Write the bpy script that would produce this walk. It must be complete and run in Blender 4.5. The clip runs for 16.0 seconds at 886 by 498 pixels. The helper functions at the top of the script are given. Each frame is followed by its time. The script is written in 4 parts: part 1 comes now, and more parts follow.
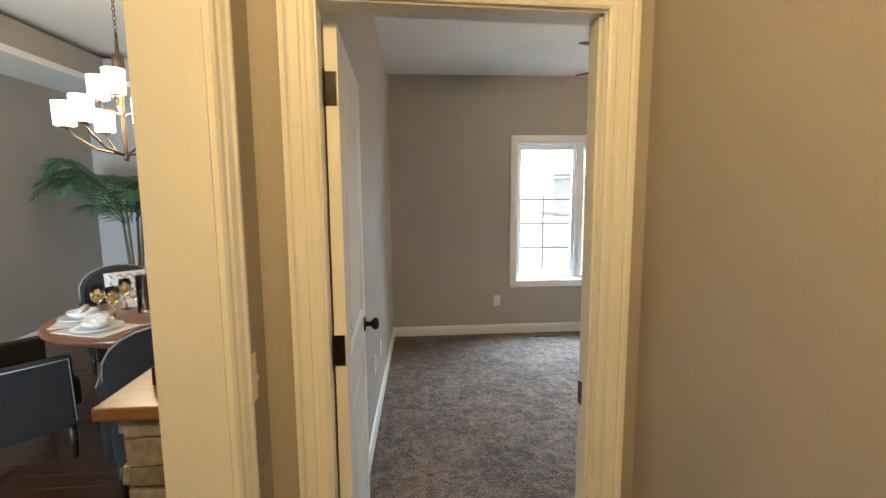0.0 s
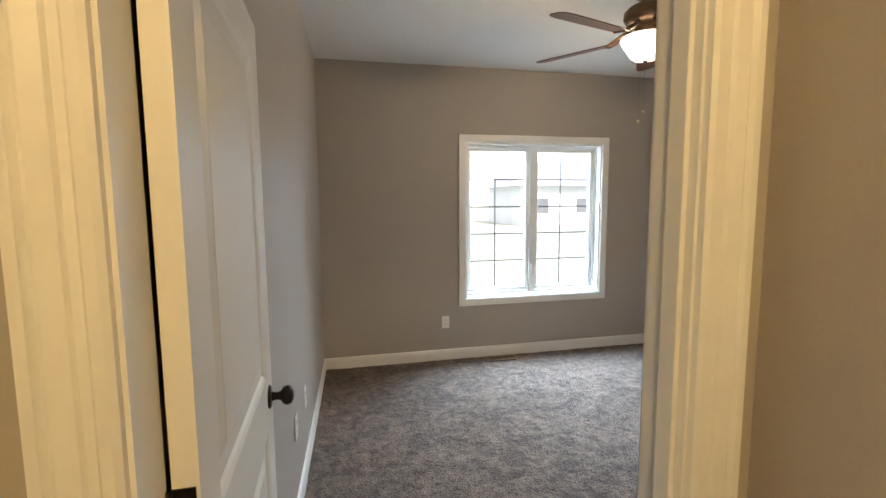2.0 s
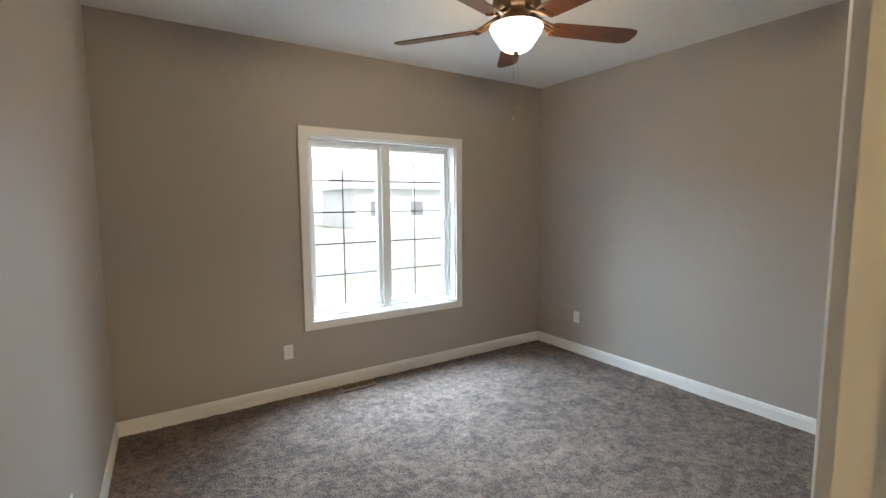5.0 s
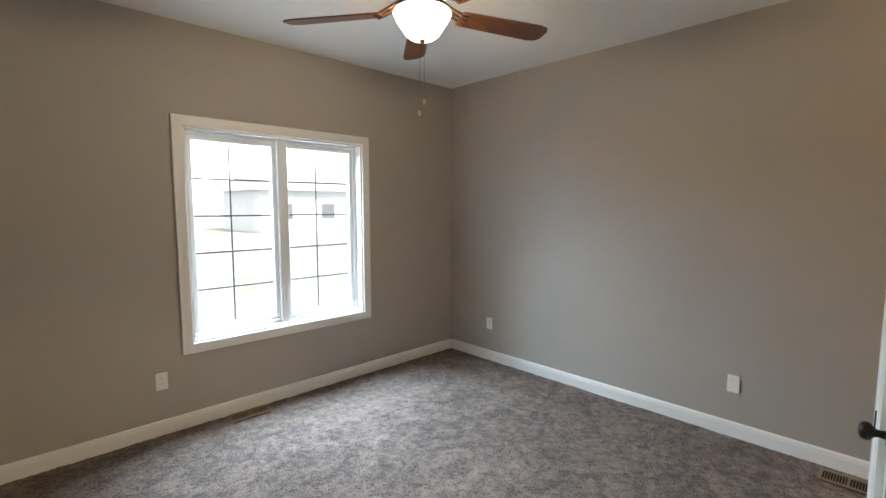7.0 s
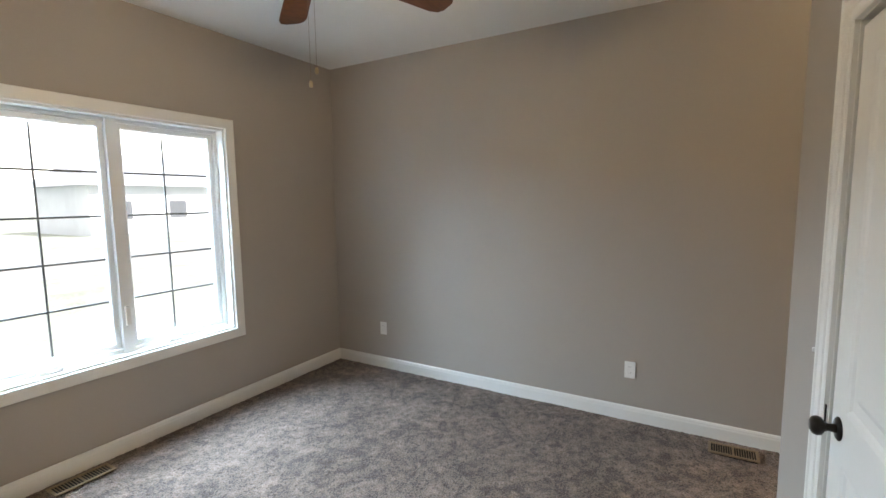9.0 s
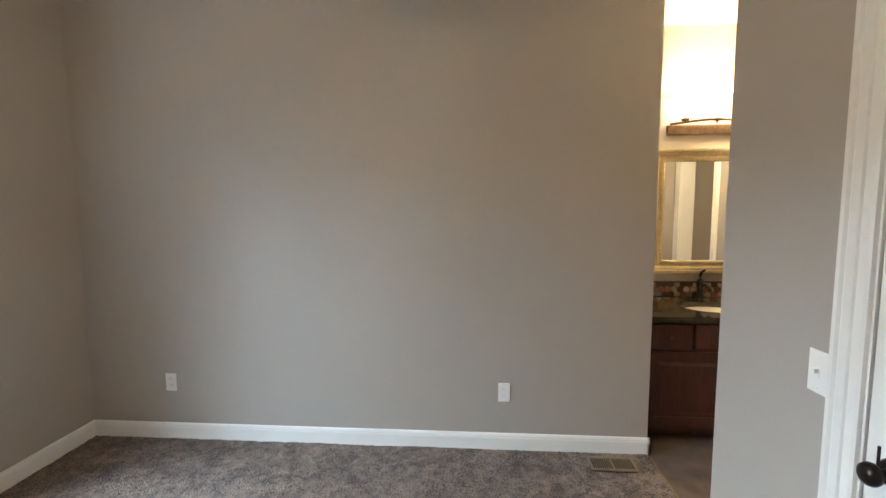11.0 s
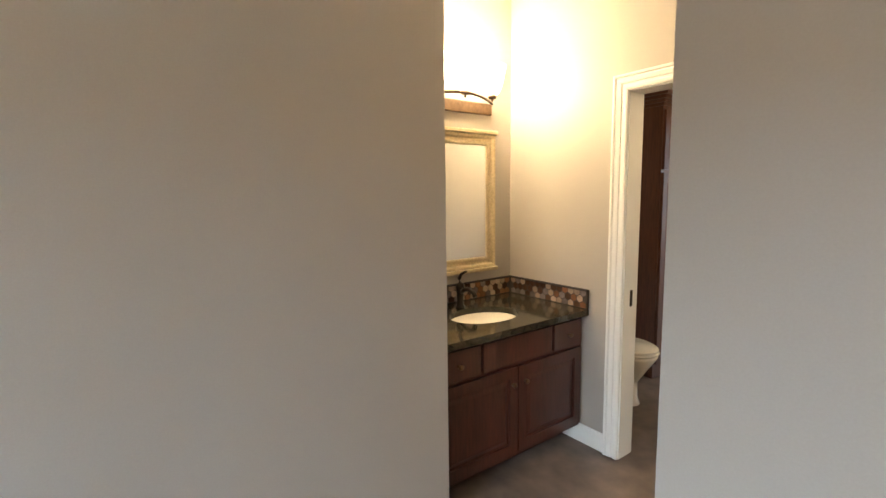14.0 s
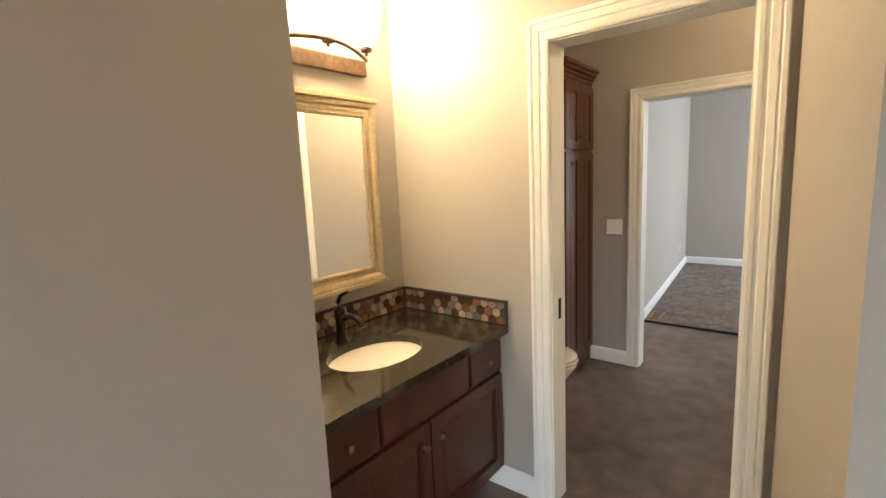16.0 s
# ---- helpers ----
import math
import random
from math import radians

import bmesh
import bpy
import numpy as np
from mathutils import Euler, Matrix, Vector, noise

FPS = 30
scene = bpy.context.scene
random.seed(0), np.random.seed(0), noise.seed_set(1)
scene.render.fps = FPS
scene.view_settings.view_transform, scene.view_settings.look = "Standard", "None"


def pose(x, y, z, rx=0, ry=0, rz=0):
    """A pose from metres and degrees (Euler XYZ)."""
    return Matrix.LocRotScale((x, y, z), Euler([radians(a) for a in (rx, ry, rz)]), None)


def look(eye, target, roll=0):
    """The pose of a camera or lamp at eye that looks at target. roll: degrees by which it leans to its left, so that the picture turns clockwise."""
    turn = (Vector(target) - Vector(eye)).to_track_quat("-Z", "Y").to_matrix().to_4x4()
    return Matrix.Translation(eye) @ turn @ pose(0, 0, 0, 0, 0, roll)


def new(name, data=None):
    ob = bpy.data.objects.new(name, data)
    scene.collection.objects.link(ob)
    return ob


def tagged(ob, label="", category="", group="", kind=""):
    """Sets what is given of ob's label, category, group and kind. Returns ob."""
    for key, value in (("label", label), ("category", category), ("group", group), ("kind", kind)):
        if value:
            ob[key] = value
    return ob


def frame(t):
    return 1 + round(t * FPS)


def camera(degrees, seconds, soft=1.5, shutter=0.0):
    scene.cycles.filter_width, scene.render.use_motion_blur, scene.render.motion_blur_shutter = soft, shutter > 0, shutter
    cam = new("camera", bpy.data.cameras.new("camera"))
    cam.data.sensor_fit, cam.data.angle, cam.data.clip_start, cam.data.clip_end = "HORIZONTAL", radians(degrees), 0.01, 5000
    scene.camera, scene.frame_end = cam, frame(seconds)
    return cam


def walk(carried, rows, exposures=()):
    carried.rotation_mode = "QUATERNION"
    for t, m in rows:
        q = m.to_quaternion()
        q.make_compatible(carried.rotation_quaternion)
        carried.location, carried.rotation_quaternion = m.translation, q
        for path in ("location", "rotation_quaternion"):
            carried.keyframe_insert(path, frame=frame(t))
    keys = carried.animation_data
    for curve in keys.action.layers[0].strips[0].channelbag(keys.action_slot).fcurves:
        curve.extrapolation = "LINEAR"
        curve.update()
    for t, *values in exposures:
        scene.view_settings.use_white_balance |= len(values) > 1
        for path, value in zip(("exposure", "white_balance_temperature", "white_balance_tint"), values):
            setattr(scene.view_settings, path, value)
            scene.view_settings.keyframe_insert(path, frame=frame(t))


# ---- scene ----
cam = camera(88.3, 16.0)
PATH = [
    (0, (-0.039, -0.028, 1.547), (0.118, 1.951, 1.302), -0.4),
    (0.5, (-0.032, 0.108, 1.538), (0.162, 2.084, 1.289), -0.1),
    (1, (-0.037, 0.286, 1.544), (0.225, 2.254, 1.299), -0.0),
    (1.5, (-0.034, 0.459, 1.531), (0.308, 2.416, 1.302), -0.1),
    (2, (-0.02, 0.627, 1.523), (0.414, 2.569, 1.315), -0.4),
    (2.5, (-0.003, 0.784, 1.52), (0.528, 2.703, 1.332), -0.8),
    (3, (0.004, 0.914, 1.517), (0.641, 2.801, 1.331), -0.8),
    (3.5, (-0.011, 1.03, 1.539), (0.755, 2.866, 1.34), -0.9),
    (4, (0.002, 1.1, 1.54), (0.895, 2.877, 1.336), -0.8),
    (6.5, (0.165, 1.305, 1.536), (1.473, 2.805, 1.346), 0.0),
    (7, (0.238, 1.364, 1.54), (1.619, 2.799, 1.351), 0.0),
    (7.5, (0.288, 1.432, 1.535), (1.741, 2.792, 1.343), -0.0),
    (8, (0.334, 1.515, 1.54), (1.868, 2.782, 1.34), -0.3),
    (8.5, (0.365, 1.617, 1.545), (1.995, 2.757, 1.335), -0.5),
    (9, (0.405, 1.72, 1.54), (2.124, 2.719, 1.325), -0.7),
    (11.5, (1.192, 2.387, 1.49), (3.18, 2.282, 1.297), -0.3),
    (12, (1.436, 2.41, 1.494), (3.394, 2.061, 1.289), -0.5),
    (12.5, (1.657, 2.452, 1.488), (3.555, 1.858, 1.274), -0.3),
    (13, (1.843, 2.465, 1.486), (3.654, 1.646, 1.266), -0.3),
    (13.5, (2.007, 2.428, 1.493), (3.723, 1.426, 1.267), -0.5),
    (14, (2.163, 2.398, 1.482), (3.764, 1.222, 1.252), -0.7),
    (14.5, (2.308, 2.348, 1.495), (3.784, 1.024, 1.233), -1.3),
    (15, (2.444, 2.217, 1.489), (3.826, 0.798, 1.212), -1.8),
    (15.5, (2.576, 2.07, 1.492), (3.88, 0.58, 1.207), -2.1),
    (16, (2.72, 1.941, 1.49), (3.95, 0.392, 1.192), -2.6),
]
walk(cam, [(t, look(e, g, r)) for t, e, g, r in PATH], exposures=[(0.0, 0.92), (2.0, 0.92), (4.0, 0.85), (9.2, 0.85), (11.5, 1.2), (16.0, 1.32)])

# ---- world, sun and large lights ----
world = bpy.data.worlds.new("sky")
scene.world = world
world.use_nodes = True
wn = world.node_tree.nodes
sky = wn.new("ShaderNodeTexSky")
sky.sky_type = 'NISHITA'
sky.sun_disc = False
sky.sun_elevation, sky.sun_rotation = radians(48), radians(200)
sky.air_density, sky.dust_density = 1.0, 4.0
world.node_tree.links.new(sky.outputs[0], wn["Background"].inputs[0])
wn["Background"].inputs[1].default_value = 0.15


def lamp(name, kind, m, energy, color, size=0.1, size_y=None, spread=165):
    d = bpy.data.lights.new(name, kind)
    d.energy, d.color = energy, color
    if kind == 'AREA':
        d.shape, d.size, d.size_y = 'RECTANGLE', size, size_y or size
        d.spread = radians(spread)
    elif kind == 'SUN':
        d.angle = size
    else:
        d.shadow_soft_size = size
    ob = new(name, d)
    ob.matrix_world = m
    return ob


WARM = (1.0, 0.69, 0.34)
DAY = (0.60, 0.80, 1.0)
lamp("sun", 'SUN', look((8, -20, 25), (0, 0, 0)), 5.0, (1.0, 0.97, 0.93), radians(6))
# sky light added as a lamp outside the bedroom window, aimed down through it
lamp("window_skylight", 'AREA', look((1.835, 5.7, 2.6), (1.835, 4.2, 0.9)), 430, DAY, 2.0, 1.5)
# added daylight fill for the far bedroom; no window is built there
lamp("far_daylight_fill", 'AREA', look((0.3, -5.0, 1.4), (4.0, -5.0, 1.2)), 55, (0.8, 0.9, 1.0), 1.4, 1.4)
# added bluish fill inside the dining room, before a wall without a window
lamp("dining_daylight_fill", 'AREA', look((-3.3, -1.35, 1.5), (-3.6, 4.0, 1.0)), 46, DAY, 1.2, 1.5, 80)
lamp("fan_bulb", 'POINT', pose(1.76, 3.09, 2.43), 15, (1.0, 0.76, 0.48), 0.06)
# unseen lamp added for the warm light in the hall
lamp("unseen_hall_bulb", 'POINT', pose(-0.15, -0.35, 2.5), 34, (1.0, 0.69, 0.29), 0.1)
for i in range(3):
    lamp("sconce_bulb", 'POINT', pose(4.255, 0.47 + 0.21 * i, 2.2), 9.0, (1.0, 0.75, 0.42), 0.04)
# warm fill added to brighten the bathroom; no fixture belongs to it
lamp("bath_fill", 'POINT', pose(2.5, -0.7, 2.5), 11, (1.0, 0.76, 0.46), 0.1)
lamp("alcove_bulb", 'POINT', pose(4.15, -2.25, 2.2), 9, (1.0, 0.72, 0.38), 0.05)
lamp("chandelier_bulb", 'POINT', pose(-1.89, 3.22, 2.07), 22, (1.0, 0.78, 0.5), 0.12)


# ---- materials ----
def mat(name, base, rough=0.6, metal=0.0, vary=0.06, scale=3.0, grain=60.0, bump=0.02, stretch=(1, 1, 1), second=None,
        coat=0.0, island=0.0):
    m = bpy.data.materials.new(name)
    m.use_nodes = True
    nt = m.node_tree
    n, link = nt.nodes, nt.links
    b = n["Principled BSDF"]
    b.inputs["Roughness"].default_value = rough
    b.inputs["Metallic"].default_value = metal
    b.inputs["Coat Weight"].default_value = coat
    b.inputs["Coat Roughness"].default_value = 0.15
    tc = n.new("ShaderNodeTexCoord")
    mp = n.new("ShaderNodeMapping")
    mp.inputs["Scale"].default_value = stretch
    link.new(tc.outputs["Object"], mp.inputs[0])
    big = n.new("ShaderNodeTexNoise")
    big.inputs["Scale"].default_value = scale
    big.inputs["Detail"].default_value = 4
    fine = n.new("ShaderNodeTexNoise")
    fine.inputs["Scale"].default_value = grain
    fine.inputs["Detail"].default_value = 3
    link.new(mp.outputs[0], big.inputs["Vector"])
    link.new(mp.outputs[0], fine.inputs["Vector"])
    lo = tuple(max(0.0, c * (1 - vary)) for c in base)
    hi = second or tuple(min(1.0, c * (1 + vary)) for c in base)
    add = n.new("ShaderNodeMath")
    add.operation = 'ADD'
    link.new(big.outputs[0], add.inputs[0])
    link.new(fine.outputs[0], add.inputs[1])
    rng = n.new("ShaderNodeMapRange")
    rng.inputs[1].default_value, rng.inputs[2].default_value = 0.7, 1.3
    link.new(add.outputs[0], rng.inputs[0])
    mix = n.new("ShaderNodeMix")
    mix.data_type = 'RGBA'
    mix.inputs[6].default_value, mix.inputs[7].default_value = (*lo, 1), (*hi, 1)
    link.new(rng.outputs[0], mix.inputs[0])
    out = mix.outputs[2]
    if island:
        oi = n.new("ShaderNodeObjectInfo")
        hs = n.new("ShaderNodeHueSaturation")
        mr = n.new("ShaderNodeMapRange")
        mr.inputs[3].default_value, mr.inputs[4].default_value = 1 - island, 1 + island
        link.new(oi.outputs["Random"], mr.inputs[0])
        link.new(mr.outputs[0], hs.inputs["Value"])
        link.new(out, hs.inputs["Color"])
        out = hs.outputs[0]
    link.new(out, b.inputs["Base Color"])
    if bump:
        bp = n.new("ShaderNodeBump")
        bp.inputs["Strength"].default_value = min(1.0, bump * 10)
        bp.inputs["Distance"].default_value = bump * 0.1
        link.new(fine.outputs[0], bp.inputs["Height"])
        link.new(bp.outputs[0], b.inputs["Normal"])
    return m


PAINT = mat("wall_paint", (0.40, 0.361, 0.320), 0.55, vary=0.03, scale=1.5, grain=180, bump=0.012)
WHITE = mat("trim_paint", (0.79, 0.78, 0.745), 0.40, vary=0.012, scale=4, grain=60, bump=0.001)
CEIL = mat("ceiling_paint", (0.86, 0.86, 0.84), 0.85, vary=0.02, scale=2, grain=140, bump=0.03)
VINYL = mat("vinyl_frame", (0.85, 0.86, 0.86), 0.35, vary=0.01, bump=0)
PLASTIC = mat("white_plastic", (0.82, 0.81, 0.78), 0.35, vary=0.01, bump=0)
BRONZE = mat("dark_bronze", (0.022, 0.017, 0.014), 0.32, 0.7, vary=0.25, scale=20, bump=0.002)
BRONZE2 = mat("brown_bronze", (0.18, 0.115, 0.07), 0.38, 0.8, vary=0.25, scale=20, bump=0.002)
CHERRY = mat("cherry_wood", (0.060, 0.017, 0.011), 0.36, vary=0.35, scale=2, grain=14, bump=0.006, stretch=(6, 6, 0.7), coat=0.25)
OAKW = mat("linen_wood", (0.10, 0.036, 0.018), 0.38, vary=0.35, scale=2, grain=14, bump=0.006, stretch=(6, 6, 0.7), coat=0.2)
BLADE = mat("walnut_blade", (0.13, 0.045, 0.018), 0.35, vary=0.35, scale=3, grain=18, bump=0.004, stretch=(0.8, 8, 8), coat=0.2)
GRANITE = mat("dark_granite", (0.018, 0.015, 0.010), 0.09, vary=0.5, scale=25, grain=220, bump=0, second=(0.06, 0.05, 0.035))
PORC = mat("porcelain", (0.86, 0.82, 0.74), 0.08, vary=0.01, bump=0, coat=0.5)
GOLD = mat("gilt_frame", (0.56, 0.46, 0.29), 0.33, 0.55, vary=0.2, scale=8, grain=70, bump=0.004)
GROUT = mat("dark_grout", (0.03, 0.02, 0.016), 0.7, vary=0.2)
TILES = [mat("mosaic_" + n, c, 0.2, vary=0.25, scale=18, grain=90, bump=0.004, island=0.3) for n, c in
         (("umber", (0.07, 0.035, 0.022)), ("tan", (0.36, 0.26, 0.19)), ("copper", (0.22, 0.10, 0.05)), ("grey", (0.17, 0.14, 0.13)))]
BRASS = mat("register_metal", (0.27, 0.195, 0.12), 0.45, 0.3, vary=0.15, scale=15)
DARK = mat("shadow_black", (0.012, 0.010, 0.009), 0.8, vary=0.2)
FABRIC = mat("charcoal_fabric", (0.024, 0.022, 0.022), 0.9, vary=0.2, scale=6, grain=300, bump=0.03)
PIPING = mat("pale_piping", (0.35, 0.33, 0.31), 0.8)
TABLEW = mat("table_wood", (0.20, 0.075, 0.030), 0.3, vary=0.3, scale=3, grain=20, bump=0.003, stretch=(0.8, 7, 7), coat=0.3)
CAPW = mat("cap_wood", (0.30, 0.15, 0.055), 0.35, vary=0.25, scale=3, grain=20, bump=0.003, stretch=(0.8, 7, 7), coat=0.3)
LEGW = mat("leg_wood", (0.03, 0.016, 0.010), 0.4, vary=0.3, scale=4)
PLANK = mat("hardwood_floor", (0.075, 0.032, 0.017), 0.28, vary=0.4, scale=3, grain=22, bump=0.004, stretch=(0.7, 7, 1), coat=0.2)
STONE = mat("ledge_stone", (0.30, 0.255, 0.20), 0.8, vary=0.35, scale=7, grain=45, bump=0.06, island=0.3)
LEAF = mat("palm_leaf", (0.045, 0.115, 0.045), 0.45, vary=0.4, scale=8)
STEM = mat("palm_stem", (0.11, 0.085, 0.045), 0.7, vary=0.3)
POT = mat("plant_pot", (0.12, 0.05, 0.03), 0.5, vary=0.2)
CLOTH = mat("pale_linen", (0.62, 0.58, 0.54), 0.9, vary=0.1, grain=220, bump=0.02)
PLATE = mat("plate_glaze", (0.78, 0.77, 0.73), 0.15, vary=0.02, bump=0)
GRASS = mat("lawn", (0.34, 0.37, 0.31), 0.9, vary=0.4, scale=0.8, grain=14, bump=0.05)
ASPH = mat("asphalt", (0.30, 0.30, 0.29), 0.85, vary=0.2, scale=2)
SIDING = mat("house_siding", (0.62, 0.65, 0.69), 0.7, vary=0.08, scale=1)
ROOFM = mat("roof_shingle", (0.42, 0.44, 0.48), 0.9, vary=0.25, scale=3)
WINDM = mat("dark_window", (0.16, 0.17, 0.19), 0.2, vary=0.2)
CAULK = mat("muntin_grey", (0.16, 0.18, 0.19), 0.5, vary=0.05)


def carpet_mat():
    m = mat("pile_carpet", (0.135, 0.108, 0.096), 0.95, vary=0.3, scale=1.6, grain=150, bump=0.0)
    nt = m.node_tree
    n, link = nt.nodes, nt.links
    b = n["Principled BSDF"]
    b.inputs["Sheen Weight"].default_value = 0.12
    b.inputs["Sheen Roughness"].default_value = 0.6
    tc = n.new("ShaderNodeTexCoord")
    tuft = n.new("ShaderNodeTexVoronoi")
    tuft.inputs["Scale"].default_value = 130
    patch = n.new("ShaderNodeTexNoise")
    patch.inputs["Scale"].default_value = 20
    patch.inputs["Detail"].default_value = 9
    patch.inputs["Distortion"].default_value = 0.6
    swath = n.new("ShaderNodeTexNoise")
    swath.inputs["Scale"].default_value = 3.2
    swath.inputs["Detail"].default_value = 3
    swath.inputs["Distortion"].default_value = 1.6
    for x in (tuft, patch, swath):
        link.new(tc.outputs["Object"], x.inputs["Vector"])
    a = n.new("ShaderNodeMath")
    a.operation = 'MULTIPLY'
    link.new(tuft.outputs["Distance"], a.inputs[0])
    a.inputs[1].default_value = -0.7
    s = n.new("ShaderNodeMath")
    s.operation = 'ADD'
    link.new(patch.outputs[0], s.inputs[0])
    link.new(a.outputs[0], s.inputs[1])
    s2 = n.new("ShaderNodeMath")
    s2.operation = 'MULTIPLY_ADD'
    link.new(swath.outputs[0], s2.inputs[0])
    s2.inputs[1].default_value = 0.75
    link.new(s.outputs[0], s2.inputs[2])
    r = n.new("ShaderNodeValToRGB")
    r.color_ramp.elements[0].position, r.color_ramp.elements[0].color = 0.30, (0.058, 0.039, 0.030, 1)
    r.color_ramp.elements[1].position, r.color_ramp.elements[1].color = 0.98, (0.33, 0.244, 0.195, 1)
    link.new(s2.outputs[0], r.inputs[0])
    link.new(r.outputs[0], b.inputs["Base Color"])
    bp = n.new("ShaderNodeBump")
    bp.inputs["Strength"].default_value, bp.inputs["Distance"].default_value = 0.9, 0.012
    link.new(s.outputs[0], bp.inputs["Height"])
    link.new(bp.outputs[0], b.inputs["Normal"])
    return m


CARPET = carpet_mat()
VINYLF = mat("bath_vinyl", (0.125, 0.098, 0.085), 0.42, vary=0.35, scale=1.4, grain=8, bump=0.003, second=(0.20, 0.155, 0.13))


def glow(name, color, strength, base=(0.9, 0.85, 0.75)):
    m = mat(name, base, 0.4, bump=0)
    b = m.node_tree.nodes["Principled BSDF"]
    b.inputs["Emission Color"].default_value = (*color, 1)
    b.inputs["Emission Strength"].default_value = strength
    return m


BOWL = glow("lit_glass_bowl", (1.0, 0.88, 0.68), 3.2)
SHADE = glow("lit_glass_shade", (1.0, 0.84, 0.58), 5.5)
CSHADE = glow("lit_cylinder_shade", (1.0, 0.9, 0.72), 2.6)


def glass_mat(name, tint=(1, 1, 1), rough=0.0):
    m = bpy.data.materials.new(name)
    m.use_nodes = True
    b = m.node_tree.nodes["Principled BSDF"]
    b.inputs["Base Color"].default_value = (*tint, 1)
    b.inputs["Roughness"].default_value = rough
    b.inputs["Transmission Weight"].default_value = 1.0
    b.inputs["IOR"].default_value = 1.45
    return m


def pane_mat():
    m = bpy.data.materials.new("window_pane")
    m.use_nodes = True
    n, link = m.node_tree.nodes, m.node_tree.links
    n.remove(n["Principled BSDF"])
    t, g, f, x = (n.new("ShaderNode" + k) for k in ("BsdfTransparent", "BsdfGlossy", "Fresnel", "MixShader"))
    g.inputs["Roughness"].default_value = 0.02
    link.new(f.outputs[0], x.inputs[0])
    link.new(t.outputs[0], x.inputs[1])
    link.new(g.outputs[0], x.inputs[2])
    link.new(x.outputs[0], n["Material Output"].inputs[0])
    return m


PANE = pane_mat()
GLASS = glass_mat("clear_glass")
WINE = glass_mat("amber_wine", (0.9, 0.65, 0.2))
MIRROR = bpy.data.materials.new("mirror_silver")
MIRROR.use_nodes = True
MIRROR.node_tree.nodes["Principled BSDF"].inputs["Base Color"].default_value = (0.92, 0.93, 0.92, 1)
MIRROR.node_tree.nodes["Principled BSDF"].inputs["Metallic"].default_value = 1.0
MIRROR.node_tree.nodes["Principled BSDF"].inputs["Roughness"].default_value = 0.015


# ---- mesh tools ----
def box(bm, x0, x1, y0, y1, z0, z1, bevel=0.0):
    r = bmesh.ops.create_cube(bm, size=1.0)
    vs = r["verts"]
    for v in vs:
        v.co = Vector((x0 + (v.co.x + 0.5) * (x1 - x0), y0 + (v.co.y + 0.5) * (y1 - y0), z0 + (v.co.z + 0.5) * (z1 - z0)))
    if bevel:
        es = list({e for v in vs for e in v.link_edges})
        bmesh.ops.bevel(bm, geom=es, offset=bevel, segments=2, affect='EDGES', profile=0.6)
    return bm


def solid(*a, bevel=0.0):
    return box(bmesh.new(), *a, bevel=bevel)


def lathe(profile, n=32, bm=None, m=Matrix()):
    """Rings of (radius, z) turned round the z axis."""
    bm = bm or bmesh.new()
    rings = []
    for r, z in profile:
        rings.append([bm.verts.new(m @ Vector((r * math.cos(2 * math.pi * i / n), r * math.sin(2 * math.pi * i / n), z))) for i in range(n)])
    for a, b in zip(rings, rings[1:]):
        for i in range(n):
            f = bm.faces.new((a[i], a[(i + 1) % n], b[(i + 1) % n], b[i]))
            f.smooth = True
    for ring in (rings[0], rings[-1]):
        if (ring[0].co - ring[n // 2].co).length > 1e-5:
            bm.faces.new(ring)
    bmesh.ops.remove_doubles(bm, verts=bm.verts[:], dist=1e-6)
    bmesh.ops.recalc_face_normals(bm, faces=bm.faces[:])
    return bm


def tube(points, radius, n=10, bm=None):
    """A round bar along points; radius may be a list."""
    bm = bm or bmesh.new()
    pts = [Vector(p) for p in points]
    rad = radius if isinstance(radius, (list, tuple)) else [radius] * len(pts)
    rings = []
    for i, p in enumerate(pts):
        d = (pts[min(i + 1, len(pts) - 1)] - pts[max(i - 1, 0)]).normalized()
        q = d.to_track_quat('Z', 'Y')
        rings.append([bm.verts.new(p + q @ Vector((rad[i] * math.cos(2 * math.pi * k / n), rad[i] * math.sin(2 * math.pi * k / n), 0))) for k in range(n)])
    for a, b in zip(rings, rings[1:]):
        for k in range(n):
            f = bm.faces.new((a[k], a[(k + 1) % n], b[(k + 1) % n], b[k]))
            f.smooth = True
    bm.faces.new(rings[0])
    bm.faces.new(rings[-1])
    bmesh.ops.recalc_face_normals(bm, faces=bm.faces[:])
    return bm


def frame_sweep(u0, u1, z0, z1, profile, closed=False, sign=1, bm=None, base=0.0):
    """A mitred surround in the plane y = base: profile of (outward, proud)."""
    bm = bm or bmesh.new()
    rings = []
    for su, sz in ((-1, -1), (-1, 1), (1, 1), (1, -1)):
        ring = []
        for w, h in profile:
            u = (u0 - w) if su < 0 else (u1 + w)
            z = (z1 + w) if sz > 0 else ((z0 - w) if closed else z0)
            ring.append(bm.verts.new((u, base + sign * h, z)))
        rings.append(ring)
    pairs = list(zip(rings, rings[1:])) + ([(rings[3], rings[0])] if closed else [])
    k = len(profile)
    for a, b in pairs:
        for i in range(k):
            bm.faces.new((a[i], a[(i + 1) % k], b[(i + 1) % k], b[i]))
    if not closed:
        bm.faces.new(rings[0])
        bm.faces.new(rings[3])
    bmesh.ops.recalc_face_normals(bm, faces=bm.faces[:])
    return bm


def done(name, bm, material, m=Matrix()):
    me = bpy.data.meshes.new(name)
    bm.to_mesh(me)
    bm.free()
    me.materials.append(material)
    ob = new(name, me)
    ob.matrix_world = m
    return ob


